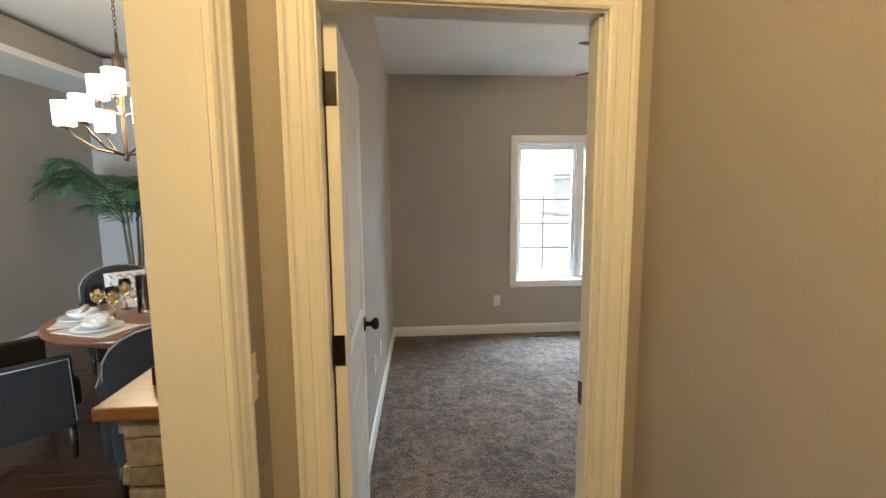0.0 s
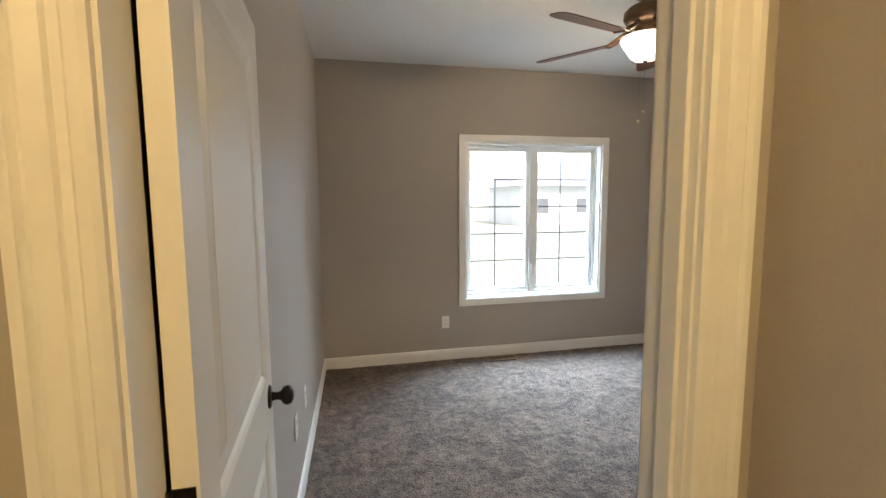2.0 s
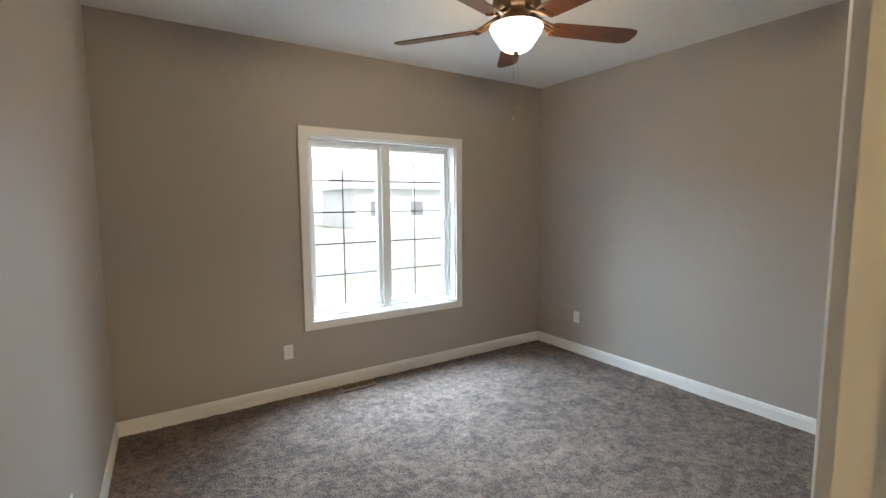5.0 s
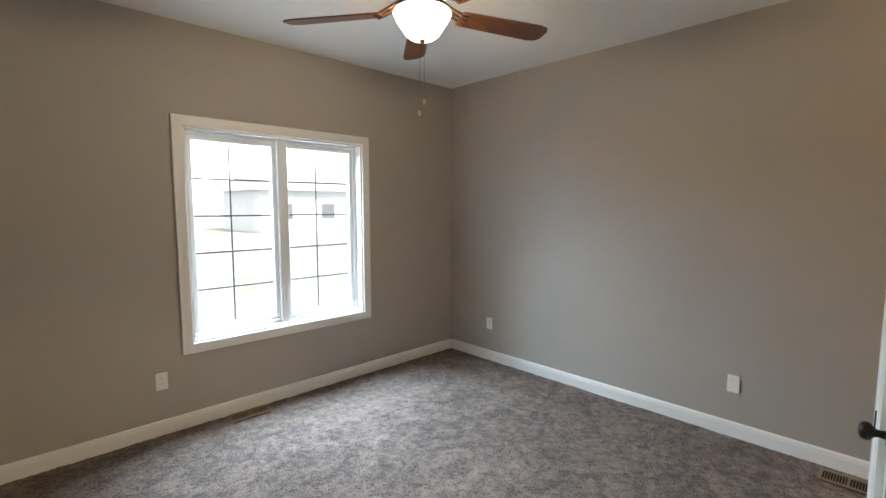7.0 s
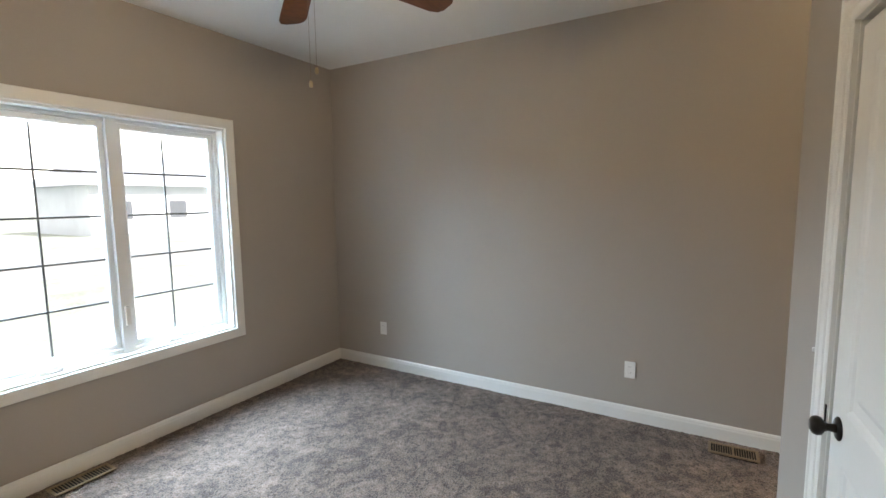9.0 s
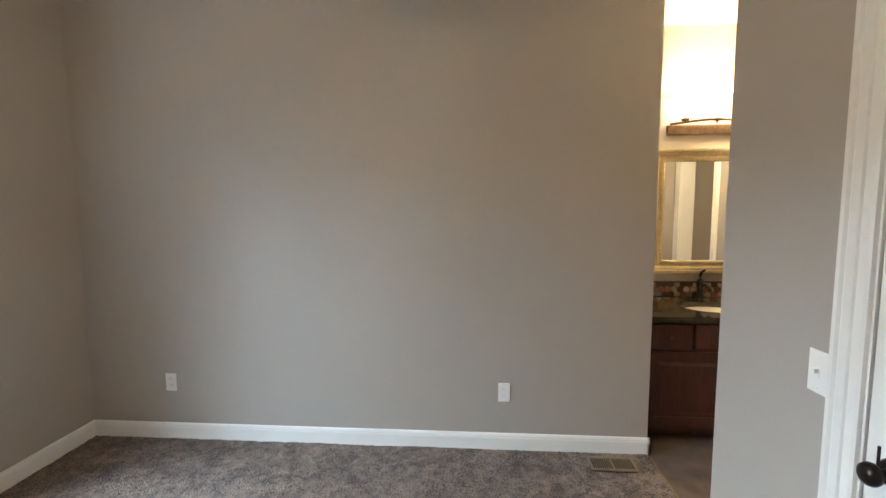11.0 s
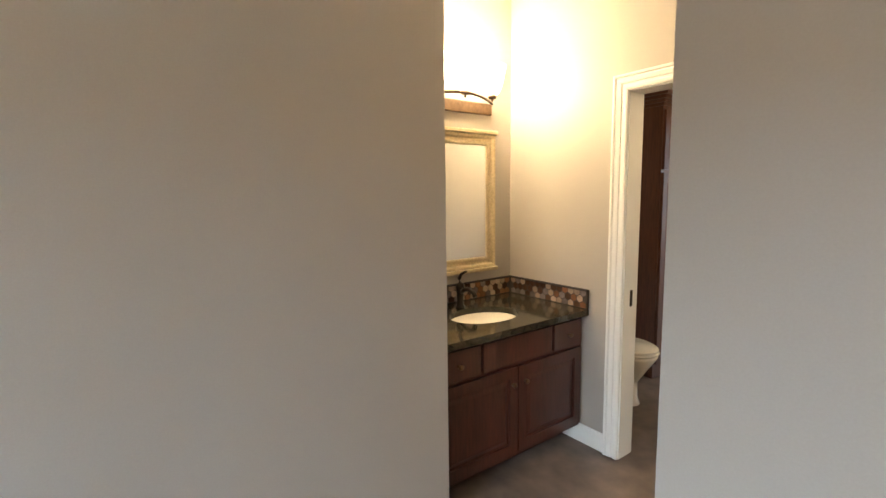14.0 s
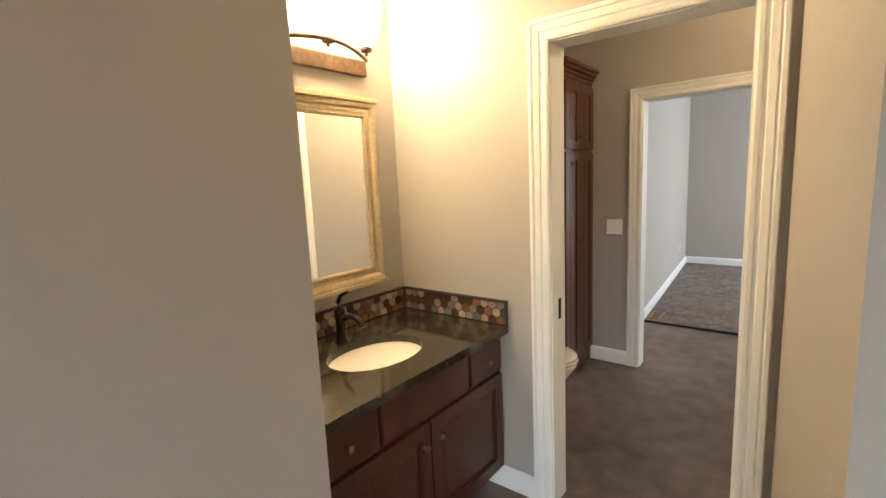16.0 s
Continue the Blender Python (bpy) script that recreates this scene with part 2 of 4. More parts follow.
def part(name, bm, material, parent, label=""):
    ob = done(name, bm, material)
    ob.parent = parent
    return tagged(ob, label)


def thing(name, m, label, category, group="", kind=""):
    ob = new(name)
    ob.empty_display_size = 0.1
    ob.matrix_world = m
    return tagged(ob, label, category, group, kind)


def struct(name, bm, material, label, m=Matrix()):
    return tagged(done(name, bm, material, m), label, name.split("_")[0], kind="structure")


def wall(name, boxes, label, m=Matrix(), material=None):
    bm = bmesh.new()
    for b in boxes:
        box(bm, *b)
    return struct(name, bm, material or PAINT, label, m)


CASING = [(0, 0), (0, 0.012), (0.008, 0.016), (0.020, 0.016), (0.024, 0.012), (0.034, 0.012), (0.038, 0.017), (0.058, 0.021),
          (0.064, 0.017), (0.070, 0.024), (0.082, 0.024), (0.085, 0.0)]
BASE = [(0, 0), (0.014, 0), (0.014, 0.078), (0.011, 0.088), (0.011, 0.094), (0.006, 0.104), (0, 0.108)]


def baseboard(name, p0, p1, label="white moulded baseboard along the painted wall"):
    """The room lies to the left of p0 -> p1."""
    a, b = Vector((*p0, 0)), Vector((*p1, 0))
    d = (b - a).normalized()
    side = Vector((-d.y, d.x, 0))
    bm = bmesh.new()
    rings = [[bm.verts.new(p + side * o + Vector((0, 0, z))) for o, z in BASE] for p in (a, b)]
    k = len(BASE)
    for i in range(k):
        bm.faces.new((rings[0][i], rings[0][(i + 1) % k], rings[1][(i + 1) % k], rings[1][i]))
    bm.faces.new(rings[0])
    bm.faces.new(rings[1])
    bmesh.ops.recalc_face_normals(bm, faces=bm.faces[:])
    return struct("baseboard", bm, WHITE, label)


# ---- the large structure ----
H = 2.74
SOUTH = pose(-0.245, 1.264, 0, 0, 0, 3.0)    # the entry part of the south wall: u along it, v into the bedroom
CLOSET = pose(0.72, 1.3146, 0, 0, 0, 3.0)   # the closet part, in one line with it


def s_point(u, v=0.0):
    p = CLOSET @ Vector((u, v, 0))
    return (p.x, p.y)


wall("floor_bedroom", [(-0.45, 3.68, 1.285, 4.85, -0.06, 0.0), (-0.45, 0.68, 1.20, 1.285, -0.06, 0.0)], "brown-grey cut-pile carpet, bedroom floor", material=CARPET)
struct("floor_bath", solid(2.2, 4.55, -2.765, 1.40, -0.07, -0.006), VINYLF, "mottled brown vinyl bathroom floor")
struct("floor_far_bedroom", solid(0.1, 4.5, -6.2, -2.765, -0.06, 0.004), CARPET, "brown-grey carpet of the far bedroom")
struct("floor_hall", solid(-0.6, 0.9, -3.1, 1.20, -0.06, -0.004), PLANK, "dark hardwood hall floor")
struct("floor_dining", solid(-4.2, -0.6, -1.6, 6.4, -0.06, -0.004), PLANK, "dark hardwood dining room floor")
struct("trim_threshold", solid(2.6, 3.65, 1.27, 1.288, -0.006, 0.003, bevel=0.002), BRASS, "brown carpet edge strip at the vanity passage")
struct("trim_threshold_far", solid(2.3, 3.93, -2.78, -2.75, -0.006, 0.010, bevel=0.002), DARK, "dark carpet edge strip at the far bedroom")

wall("wall_north", [(-0.5, 1.13, 4.79, 4.95, 0, H), (2.54, 3.9, 4.79, 4.95, 0, H), (1.13, 2.54, 4.79, 4.95, 0, 0.59), (1.13, 2.54, 4.79, 4.95, 2.07, H)],
     "greige painted bedroom wall around the window")
WEST = pose(-0.315, 1.22, 0, 0, 0, -1.85)
wall("wall_west", [(-0.12, 0, 0.0, 3.64, 0, H)], "greige painted side wall of the bedroom", WEST)
wall("wall_south", [(-0.22, -0.032, -0.088, 0, 0, H), (-0.032, 0.757, -0.088, 0, 2.035, H), (0.757, 0.965, -0.088, 0, 0, H)],
     "greige painted bedroom wall round the entry door", SOUTH)
wall("wall_south_closet", [(0.0, 0.637, -0.118, 0, 0, H), (0.637, 1.373, -0.118, 0, 2.02, H), (1.373, 1.957, -0.118, 0, 0, H)],
     "greige painted bedroom wall with the closed closet door", CLOSET)
wall("wall_east", [(3.655, 3.775, 1.285, 4.79, 0, H)], "greige painted bedroom wall ending at the vanity passage")
wall("wall_alcove_north", [(3.775, 4.515, 1.285, 1.405, 0, H)], "painted side wall of the vanity alcove")
wall("wall_alcove_east", [(4.395, 4.515, -2.79, 1.285, 0, H)], "painted wall behind the vanity mirror")
wall("wall_passage", [(-0.12, 0, -1.228, -0.11, 0, H)], "painted wall of the vanity passage", pose(2.672, 1.42, 0, 0, 0, 3.6))
wall("wall_bath_north", [(2.36, 2.847, 0.068, 0.188, 0, H), (3.548, 4.395, 0.068, 0.188, 0, H), (2.847, 3.548, 0.068, 0.188, 2.021, H)],
     "painted wall with the bathroom doorway")
wall("wall_bath_west", [(2.24, 2.36, -1.58, 0.188, 0, H)], "painted bathroom side wall")
wall("wall_bath_south", [(2.24, 2.922, -1.70, -1.58, 0, H), (3.663, 4.395, -1.70, -1.58, 0, H), (2.922, 3.663, -1.70, -1.58, 2.0, H)],
     "painted bathroom wall with a doorway to the far bedroom")
FAR = pose(3.93, -2.79, 0, 0, 0, 4.0)
wall("wall_far_east", [(0, 0.12, -3.38, 0, 0, H)], "daylit greige wall of the far bedroom", FAR)
wall("wall_far_return", [(4.06, 4.515, -2.91, -2.79, 0, H)], "painted return wall beside the far alcove")
wall("wall_far_south", [(0.0, 4.6, -6.27, -6.15, 0, H)], "greige end wall of the far bedroom")
wall("wall_far_west", [(0.0, 0.12, -6.15, -1.70, 0, H)], "greige side wall of the far bedroom")
wall("wall_far_north", [(0.0, 2.24, -1.70, -1.58, 0, H)], "greige near wall of the far bedroom")
wall("wall_hall_east", [(0.637, 0.757, -3.1, 1.235, 0, H)], "warmly lit painted hall wall")
wall("wall_hall_west", [(-0.535, -0.415, 0.912, 1.30, 0, H), (-0.535, -0.415, -1.3, 0.912, 2.30, H), (-0.535, -0.415, -3.1, -1.3, 0, H)],
     "painted hall wall with a wide cased opening to the dining room")
wall("wall_hall_south", [(-0.535, 0.757, -3.22, -3.1, 0, H)], "painted end wall of the hall")
wall("wall_dining_west", [(-4.12, -4.0, -1.5, 6.2, 0, 3.1)], "grey painted dining room wall")
wall("wall_dining_north", [(-4.12, -0.46, 6.2, 6.32, 0, 3.1)], "grey painted dining room end wall")
wall("wall_dining_east", [(-0.535, -0.46, 1.30, 6.2, 0, 3.1)], "painted dining room wall behind the bedroom")
wall("wall_dining_south", [(-4.12, -0.535, -1.62, -1.5, 0, 3.1)], "painted near wall of the dining room")
struct("ceiling_bedroom", solid(-0.455, 4.6, 1.20, 4.95, H, H + 0.1), CEIL, "white textured bedroom ceiling")
struct("ceiling_bath", solid(0.76, 4.6, -6.27, 1.199, H, H + 0.1), CEIL, "white ceiling of the bathroom suite")
struct("ceiling_hall", solid(-0.534, 0.757, -3.22, 1.199, H, H + 0.1), CEIL, "white hall ceiling")
wall("ceiling_soffit", [(-4.0, -3.35, -1.5, 6.2, H, H + 0.06), (-1.05, -0.536, -1.5, 6.2, H, H + 0.06), (-3.35, -1.05, 5.5, 6.2, H, H + 0.06),
                        (-3.35, -1.05, -1.5, -0.8, H, H + 0.06)], "white soffit round the dining room tray ceiling", material=CEIL)
wall("trim_tray", [(-3.39, -3.35, -0.84, 5.54, H + 0.06, 3.04), (-1.05, -1.01, -0.84, 5.54, H + 0.06, 3.04), (-3.35, -1.05, 5.5, 5.54, H + 0.06, 3.04),
                   (-3.35, -1.05, -0.84, -0.8, H + 0.06, 3.04)], "tan painted upstand of the tray ceiling")
struct("ceiling_dining", solid(-4.12, -0.42, -1.62, 6.32, 3.1, 3.2), CEIL, "white dining room tray ceiling")



def carpet_pile(x0, x1, y0, y1, step):
    """Uneven cut pile, up to 9 mm deep, lying in brushed drifts."""
    nx, ny = int((x1 - x0) / step), int((y1 - y0) / step)
    rs = np.random.RandomState(5)
    h = rs.rand(ny, nx)
    for k in (3, 9, 27):
        low = rs.rand(ny // k + 3, nx // k + 3)
        yy, xx = np.arange(ny) / k, np.arange(nx) / k
        iy, ix = yy.astype(int), xx.astype(int)
        fy, fx = (yy - iy)[:, None], (xx - ix)[None, :]
        g = lambda a, b: low[iy + a][:, ix + b]
        h = h + 0.8 * ((g(0, 0) * (1 - fx) + g(0, 1) * fx) * (1 - fy) + (g(1, 0) * (1 - fx) + g(1, 1) * fx) * fy)
    h = (h - h.min()) / (h.max() - h.min())
    jx, jy = (rs.rand(ny, nx) - 0.5) * step * 0.7, (rs.rand(ny, nx) - 0.5) * step * 0.7
    gx, gy = np.meshgrid(np.linspace(x0, x1, nx), np.linspace(y0, y1, ny))
    co = np.stack([gx + jx, gy + jy, 0.001 + 0.012 * h], -1).reshape(-1, 3)
    i = (np.arange(ny - 1)[:, None] * nx + np.arange(nx - 1)[None, :]).reshape(-1)
    me = bpy.data.meshes.new("carpet_pile")
    me.from_pydata(co, [], np.stack([i, i + 1, i + nx + 1, i + nx], -1))
    me.materials.append(CARPET)
    return tagged(new("carpet_pile", me), "brown-grey cut pile of the bedroom carpet", "carpet", kind="stuff")


carpet_pile(-0.24, 3.642, 1.29, 4.775, 0.0085)

baseboard("n", (3.655, 4.79), (-0.20, 4.79))
w0, w1 = WEST @ Vector((0, 0.11, 0)), WEST @ Vector((0, 3.56, 0))
baseboard("w", (w1.x, w1.y), (w0.x, w0.y))
baseboard("e", (3.655, 1.271), (3.655, 4.776))
baseboard("e_end", (3.775, 1.285), (3.641, 1.285))
baseboard("s", s_point(0.0), s_point(0.56))
baseboard("s", s_point(1.45), s_point(1.957))
baseboard("alcove", (3.624, 0.188), (3.93, 0.188))
baseboard("passage", (2.672, 1.42), (2.748, 0.215))
baseboard("bath", (3.735, -1.58), (4.10, -1.58))
baseboard("far", (4.165, -6.15), (3.93, -2.79))
baseboard("far", (0.12, -6.15), (4.15, -6.15))
baseboard("hall", (0.637, -3.1), (0.637, 1.18))
baseboard("dining", (-4.0, 6.2), (-4.0, -1.5))
baseboard("dining", (-0.535, 6.2), (-3.986, 6.2))


def doorway(name, m, u0, u1, top, depth, both=True, label="white moulded door casing and jamb"):
    """Jamb lining and casings; the face v = 0, the wall behind to v = -depth."""
    ob = thing(name, m, label, "door frame", kind="structure")
    bm = bmesh.new()
    box(bm, u0 - 0.018, u0, -depth - 0.003, 0.003, 0, top)
    box(bm, u1, u1 + 0.018, -depth - 0.003, 0.003, 0, top)
    box(bm, u0 - 0.018, u1 + 0.018, -depth - 0.003, 0.003, top, top + 0.018)
    part("jamb", bm, WHITE, ob)
    part("casing", frame_sweep(u0 - 0.006, u1 + 0.006, 0, top + 0.006, CASING, base=0.003), WHITE, ob)
    if both:
        part("casing", frame_sweep(u0 - 0.006, u1 + 0.006, 0, top + 0.006, CASING, sign=-1, base=-depth - 0.003), WHITE, ob)
    return ob


entry = doorway("trim_entry_door", SOUTH, -0.012, 0.738, 2.017, 0.088, label="white fluted casing of the bedroom entry")
part("door_stop", solid(0.728, 0.738, -0.075, -0.04, 0, 2.015, bevel=0.002), WHITE, entry)
part("strike_plate", solid(0.7345, 0.7395, -0.038, 0.002, 0.89, 0.96, bevel=0.001), BRONZE, entry, "dark bronze strike plate")
doorway("trim_closet_door", CLOSET, 0.655, 1.355, 2.002, 0.118, both=False, label="white casing round the closed closet door")
bathdoor = doorway("trim_bath_doorway", pose(0, 0.188, 0), 2.865, 3.53, 2.003, 0.12, label="white moulded casing of the bathroom doorway")
part("latch_plate", solid(3.526, 3.5315, -0.075, -0.055, 0.87, 0.96, bevel=0.001), BRONZE, bathdoor, "dark pocket door latch")
doorway("trim_far_doorway", pose(0, -1.58, 0), 2.94, 3.645, 1.982, 0.12, label="white moulded casing of the doorway to the far bedroom")
# cased opening from the hall to the dining room: u runs along -y
doorway("trim_dining_opening", pose(-0.415, 0, 0, 0, 0, -90), -0.894, 1.28, 2.282, 0.12, label="wide white cased opening to the dining room")


# ---- outside the window ----
struct("ground", solid(-600, 600, 5.0, 900, -0.9, -0.5), GRASS, "pale lawn outside the bedroom window")
struct("road", solid(-600, 600, 17, 23, -0.52, -0.485), ASPH, "grey street beyond the lawn")
bd = bmesh.new()
bd.faces.new([bd.verts.new(v) for v in ((-400, 320, -20), (400, 320, -20), (400, 320, 220), (-400, 320, 220))])
struct("backdrop", bd, glow("bright_overcast", (0.93, 0.97, 1.0), 1.1), "white overcast sky beyond the houses")


def house(x, y, w, d, h):
    ob = thing("house", pose(x, y, -0.5), "pale grey house across the street under a dark roof", "house", "houses across the street")
    part("wall", solid(-w / 2, w / 2, 0, d, 0, h), SIDING, ob)
    bm = bmesh.new()
    e = 0.5
    a = [bm.verts.new(v) for v in ((-w / 2 - e, -e, h), (w / 2 + e, -e, h), (w / 2 + e, d + e, h), (-w / 2 - e, d + e, h))]
    r = [bm.verts.new(v) for v in ((-w / 2 + 1.5, d / 2, h + 2.4), (w / 2 - 1.5, d / 2, h + 2.4))]
    for f in ((a[0], a[1], r[1], r[0]), (a[2], a[3], r[0], r[1]), (a[1], a[2], r[1]), (a[3], a[0], r[0]), a):
        bm.faces.new(f)
    part("roof", bm, ROOFM, ob)
    for k in range(3):
        cx = -w / 2 + w * (k + 0.5) / 3
        wi = part("window", solid(cx - 0.7, cx + 0.7, -0.05, 0.05, 0.9, 2.3), VINYL, ob)
        part("pane", solid(cx - 0.6, cx + 0.6, -0.07, -0.05, 1.0, 2.2), WINDM, wi)
    part("garage_door", solid(w / 2 - 0.2, w / 2 + 3.0, 0.3, 0.5, 0, 2.4), VINYL, ob)
    return ob


house(-0.5, 34, 12, 8, 3.2)
house(19.5, 35, 11, 8, 3.2)
house(-19, 34, 11, 8, 3.2)


# ---- the bedroom ----
def bedroom_window():
    ob = thing("window_1", pose(0, 4.79, 0), "white double casement window with dark grilles", "window", kind="structure")
    x0, x1, z0, z1 = 1.13, 2.54, 0.59, 2.07
    flat = [(0, 0), (0, 0.016), (0.004, 0.019), (0.066, 0.019), (0.07, 0.016), (0.07, 0)]
    part("casing", frame_sweep(x0 + 0.002, x1 - 0.002, z0 + 0.002, z1 - 0.002, flat, True, -1, base=-0.002), WHITE, ob)
    bm = bmesh.new()
    for b in ((x0, x0 + 0.016, -0.001, 0.15, z0, z1), (x1 - 0.016, x1, -0.001, 0.15, z0, z1), (x0 + 0.016, x1 - 0.016, -0.001, 0.15, z0, z0 + 0.016),
              (x0 + 0.016, x1 - 0.016, -0.001, 0.15, z1 - 0.016, z1)):
        box(bm, *b)
    part("window_jamb", bm, WHITE, ob)
    f = bmesh.new()
    for b in ((x0 + 0.017, x0 + 0.04, 0.075, 0.15, z0 + 0.017, z1 - 0.017), (x1 - 0.04, x1 - 0.017, 0.075, 0.15, z0 + 0.017, z1 - 0.017),
              (x0 + 0.04, x1 - 0.04, 0.075, 0.15, z0 + 0.017, z0 + 0.04), (x0 + 0.04, x1 - 0.04, 0.075, 0.15, z1 - 0.04, z1 - 0.017),
              (1.805, 1.865, 0.062, 0.15, z0 + 0.017, z1 - 0.017)):
        box(f, *b)
    part("window_frame", f, VINYL, ob)
    for a, b in ((x0 + 0.04, 1.805), (1.865, x1 - 0.04)):
        s = frame_sweep(a + 0.035, b - 0.035, z0 + 0.08, z1 - 0.075, [(0, 0), (0, 0.03), (0.008, 0.036), (0.03, 0.036), (0.034, 0.03), (0.034, 0)], True, -1, base=0.125)
        sash = part("sash", s, VINYL, ob)
        pa = part("pane", solid(a + 0.034, b - 0.034, 0.128, 0.132, z0 + 0.079, z1 - 0.074), PANE, sash)
        pa.visible_shadow = False
        for k in range(1, 5):
            z = z0 + 0.08 + (z1 - z0 - 0.155) * k / 5
            part("muntin", solid(a + 0.035, b - 0.035, 0.118, 0.127, z - 0.006, z + 0.006), CAULK, sash)
        for k in range(5):
            h = (z1 - z0 - 0.155) / 5
            zz = z0 + 0.08 + h * k
            part("muntin", solid((a + b) / 2 - 0.03, (a + b) / 2 - 0.02, 0.119, 0.1265, zz + 0.0065, zz + h - 0.0065), CAULK, sash)
        cx = (a + b) / 2 - 0.12
        c = part("crank", solid(cx, cx + 0.11, 0.03, 0.074, z0 + 0.0165, z0 + 0.04, bevel=0.006), PLASTIC, ob, "white folding crank handle")
        part("lever", tube([(cx + 0.02, 0.045, z0 + 0.043), (cx + 0.13, 0.04, z0 + 0.05), (cx + 0.15, 0.04, z0 + 0.046)], 0.006), PLASTIC, c)
    part("lock", solid(1.822, 1.848, 0.045, 0.062, 0.78, 0.90, bevel=0.004), PLASTIC, ob)
    return ob


bedroom_window()


def panel_door(name, m, w, h, label, zl=0.80, zk=0.89, hinges=True):
    """A two-panel door: hinge edge at x = 0, faces at y = 0 and y = -0.035."""
    t = 0.035
    ob = thing(name, m, label, "door", kind="structure")
    st, top, lock, bot = 0.105, 0.095, 0.15, 0.21
    bm = bmesh.new()
    for b in ((0, st, -t, 0, 0.012, h), (w - st, w, -t, 0, 0.012, h), (st, w - st, -t, 0, 0.012, bot), (st, w - st, -t, 0, zl, zl + lock), (st, w - st, -t, 0, h - top, h)):
        box(bm, *b)
    part("door_leaf", bm, WHITE, ob)
    for z0, z1 in ((bot, zl), (zl + lock, h - top)):
        pb = bmesh.new()
        prof = [(0.0, -0.012), (0.0, 0.0), (-0.012, -0.004), (-0.02, -0.009), (-0.05, -0.010), (-0.072, -0.003), (-0.075, -0.012)]
        for sg, base in ((1, 0.0), (-1, -t)):
            frame_sweep(st, w - st, z0, z1, prof, True, sg, pb, base)
        box(pb, st + 0.070, w - st - 0.070, -t + 0.003, -0.003, z0 + 0.070, z1 - 0.070)
        part("panel", pb, WHITE, ob)
    kx = w - 0.065
    for sg in (1, -1):
        y = 0.0 if sg > 0 else -t
        k = part("knob", lathe([(0.0, 0.066), (0.014, 0.066), (0.024, 0.060), (0.0275, 0.050), (0.025, 0.040), (0.014, 0.032), (0.0105, 0.024), (0.012, 0.012), (0.014, 0.006)],
                               24, m=pose(kx, y, zk, -90 * sg)), BRONZE, ob, "dark bronze round door knob")
        part("rosette", lathe([(0.0, 0.0), (0.033, 0.0), (0.033, 0.003), (0.028, 0.007), (0.0, 0.008)], 24, m=pose(kx, y, zk, -90 * sg)), BRONZE, k)
    if hinges:
        for z in (0.27, 1.095, 1.828):
            hb = bmesh.new()
            tube([(-0.004, 0.005, z - 0.046), (-0.004, 0.005, z + 0.046)], 0.0065, bm=hb)
            box(hb, -0.0025, 0.0, -0.030, 0.001, z - 0.045, z + 0.045)
            part("hinge", hb, BRONZE, ob, "dark bronze door hinge")
    return ob


# entry door, standing open along the side wall; its hinge edge shows through the gap
dm = SOUTH @ pose(-0.008, 0.006, 0) @ pose(0, 0, 0, 0, 0, 88.3)
entry_door = panel_door("door_1", dm @ pose(0, -0.001, 0), 0.745, 2.0, "white two-panel bedroom door standing wide open", 0.89, 0.975)
hb = bmesh.new()
for z in (1.828, 1.095, 0.27):
    box(hb, -0.010, -0.008, -0.028, -0.002, z - 0.045, z + 0.045)
part("hinge_leaf", hb, BRONZE, entry, "dark bronze hinge leaves on the jamb")
# closed closet door, its knob side next to the light switch
closet_door = panel_door("door_2", CLOSET @ pose(0.6585, -0.004, 0), 0.693, 1.985, "white two-panel closet door, closed, with a dark knob", hinges=False)
part("door_stop", solid(0.627, 0.633, 0.03, 0.034, 0.885, 0.955, bevel=0.001), BRONZE, closet_door)


def outlet(name, m, kind="outlet", label="white duplex outlet on the painted wall", gangs=1):
    """A wall plate in the plane y = 0 that faces +y."""
    ob = thing(name, m, label, kind, "wall plates")
    w = 0.035 + 0.023 * (gangs - 1)
    part("plate", solid(-w, w, 0.0, 0.006, -0.058, 0.058, bevel=0.0025), PLASTIC, ob)
    if kind == "outlet":
        for z in (-0.02, 0.02):
            s = part("socket", solid(-0.016, 0.016, 0.0062, 0.0085, z - 0.0145, z + 0.0145, bevel=0.001), PLASTIC, ob)
            for x in (-0.006, 0.006):
                part("slot", solid(x - 0.001, x + 0.001, 0.0086, 0.0089, z - 0.002, z + 0.006), DARK, s)
    else:
        for g in range(gangs):
            x = (g - (gangs - 1) / 2) * 0.046
            s = part("toggle_base", solid(x - 0.006, x + 0.006, 0.0062, 0.008, -0.013, 0.013), PLASTIC, ob)
            part("toggle", solid(x - 0.004, x + 0.004, 0.0081, 0.02, -0.002, 0.011, bevel=0.001), PLASTIC, s)
    for z in (-0.042, 0.042) if kind != "outlet" else (0.0,):
        part("screw", lathe([(0.0, 0.0012), (0.003, 0.001), (0.003, 0.0)], 10, m=pose(0, 0.0062, z, -90)), PLASTIC, ob)
    return ob


outlet("outlet", pose(0.93, 4.788, 0.375, 0, 0, 180))
outlet("outlet", pose(3.653, 4.245, 0.378, 0, 0, 90))
outlet("outlet", pose(3.653, 2.138, 0.366, 0, 0, 90))
outlet("outlet", WEST @ pose(0.002, 2.0, 0.43, 0, 0, -90))
outlet("outlet", WEST @ pose(0.002, 1.61, 0.45, 0, 0, -90), label="white cable plate on the painted wall")
outlet("light_switch", CLOSET @ pose(1.494, 0.002, 1.048), "switch", "white light switch beside the closet casing")
outlet("light_switch", pose(-0.413, 1.035, 1.112, 0, 0, -90), "switch", "white light switch beside the cased opening")
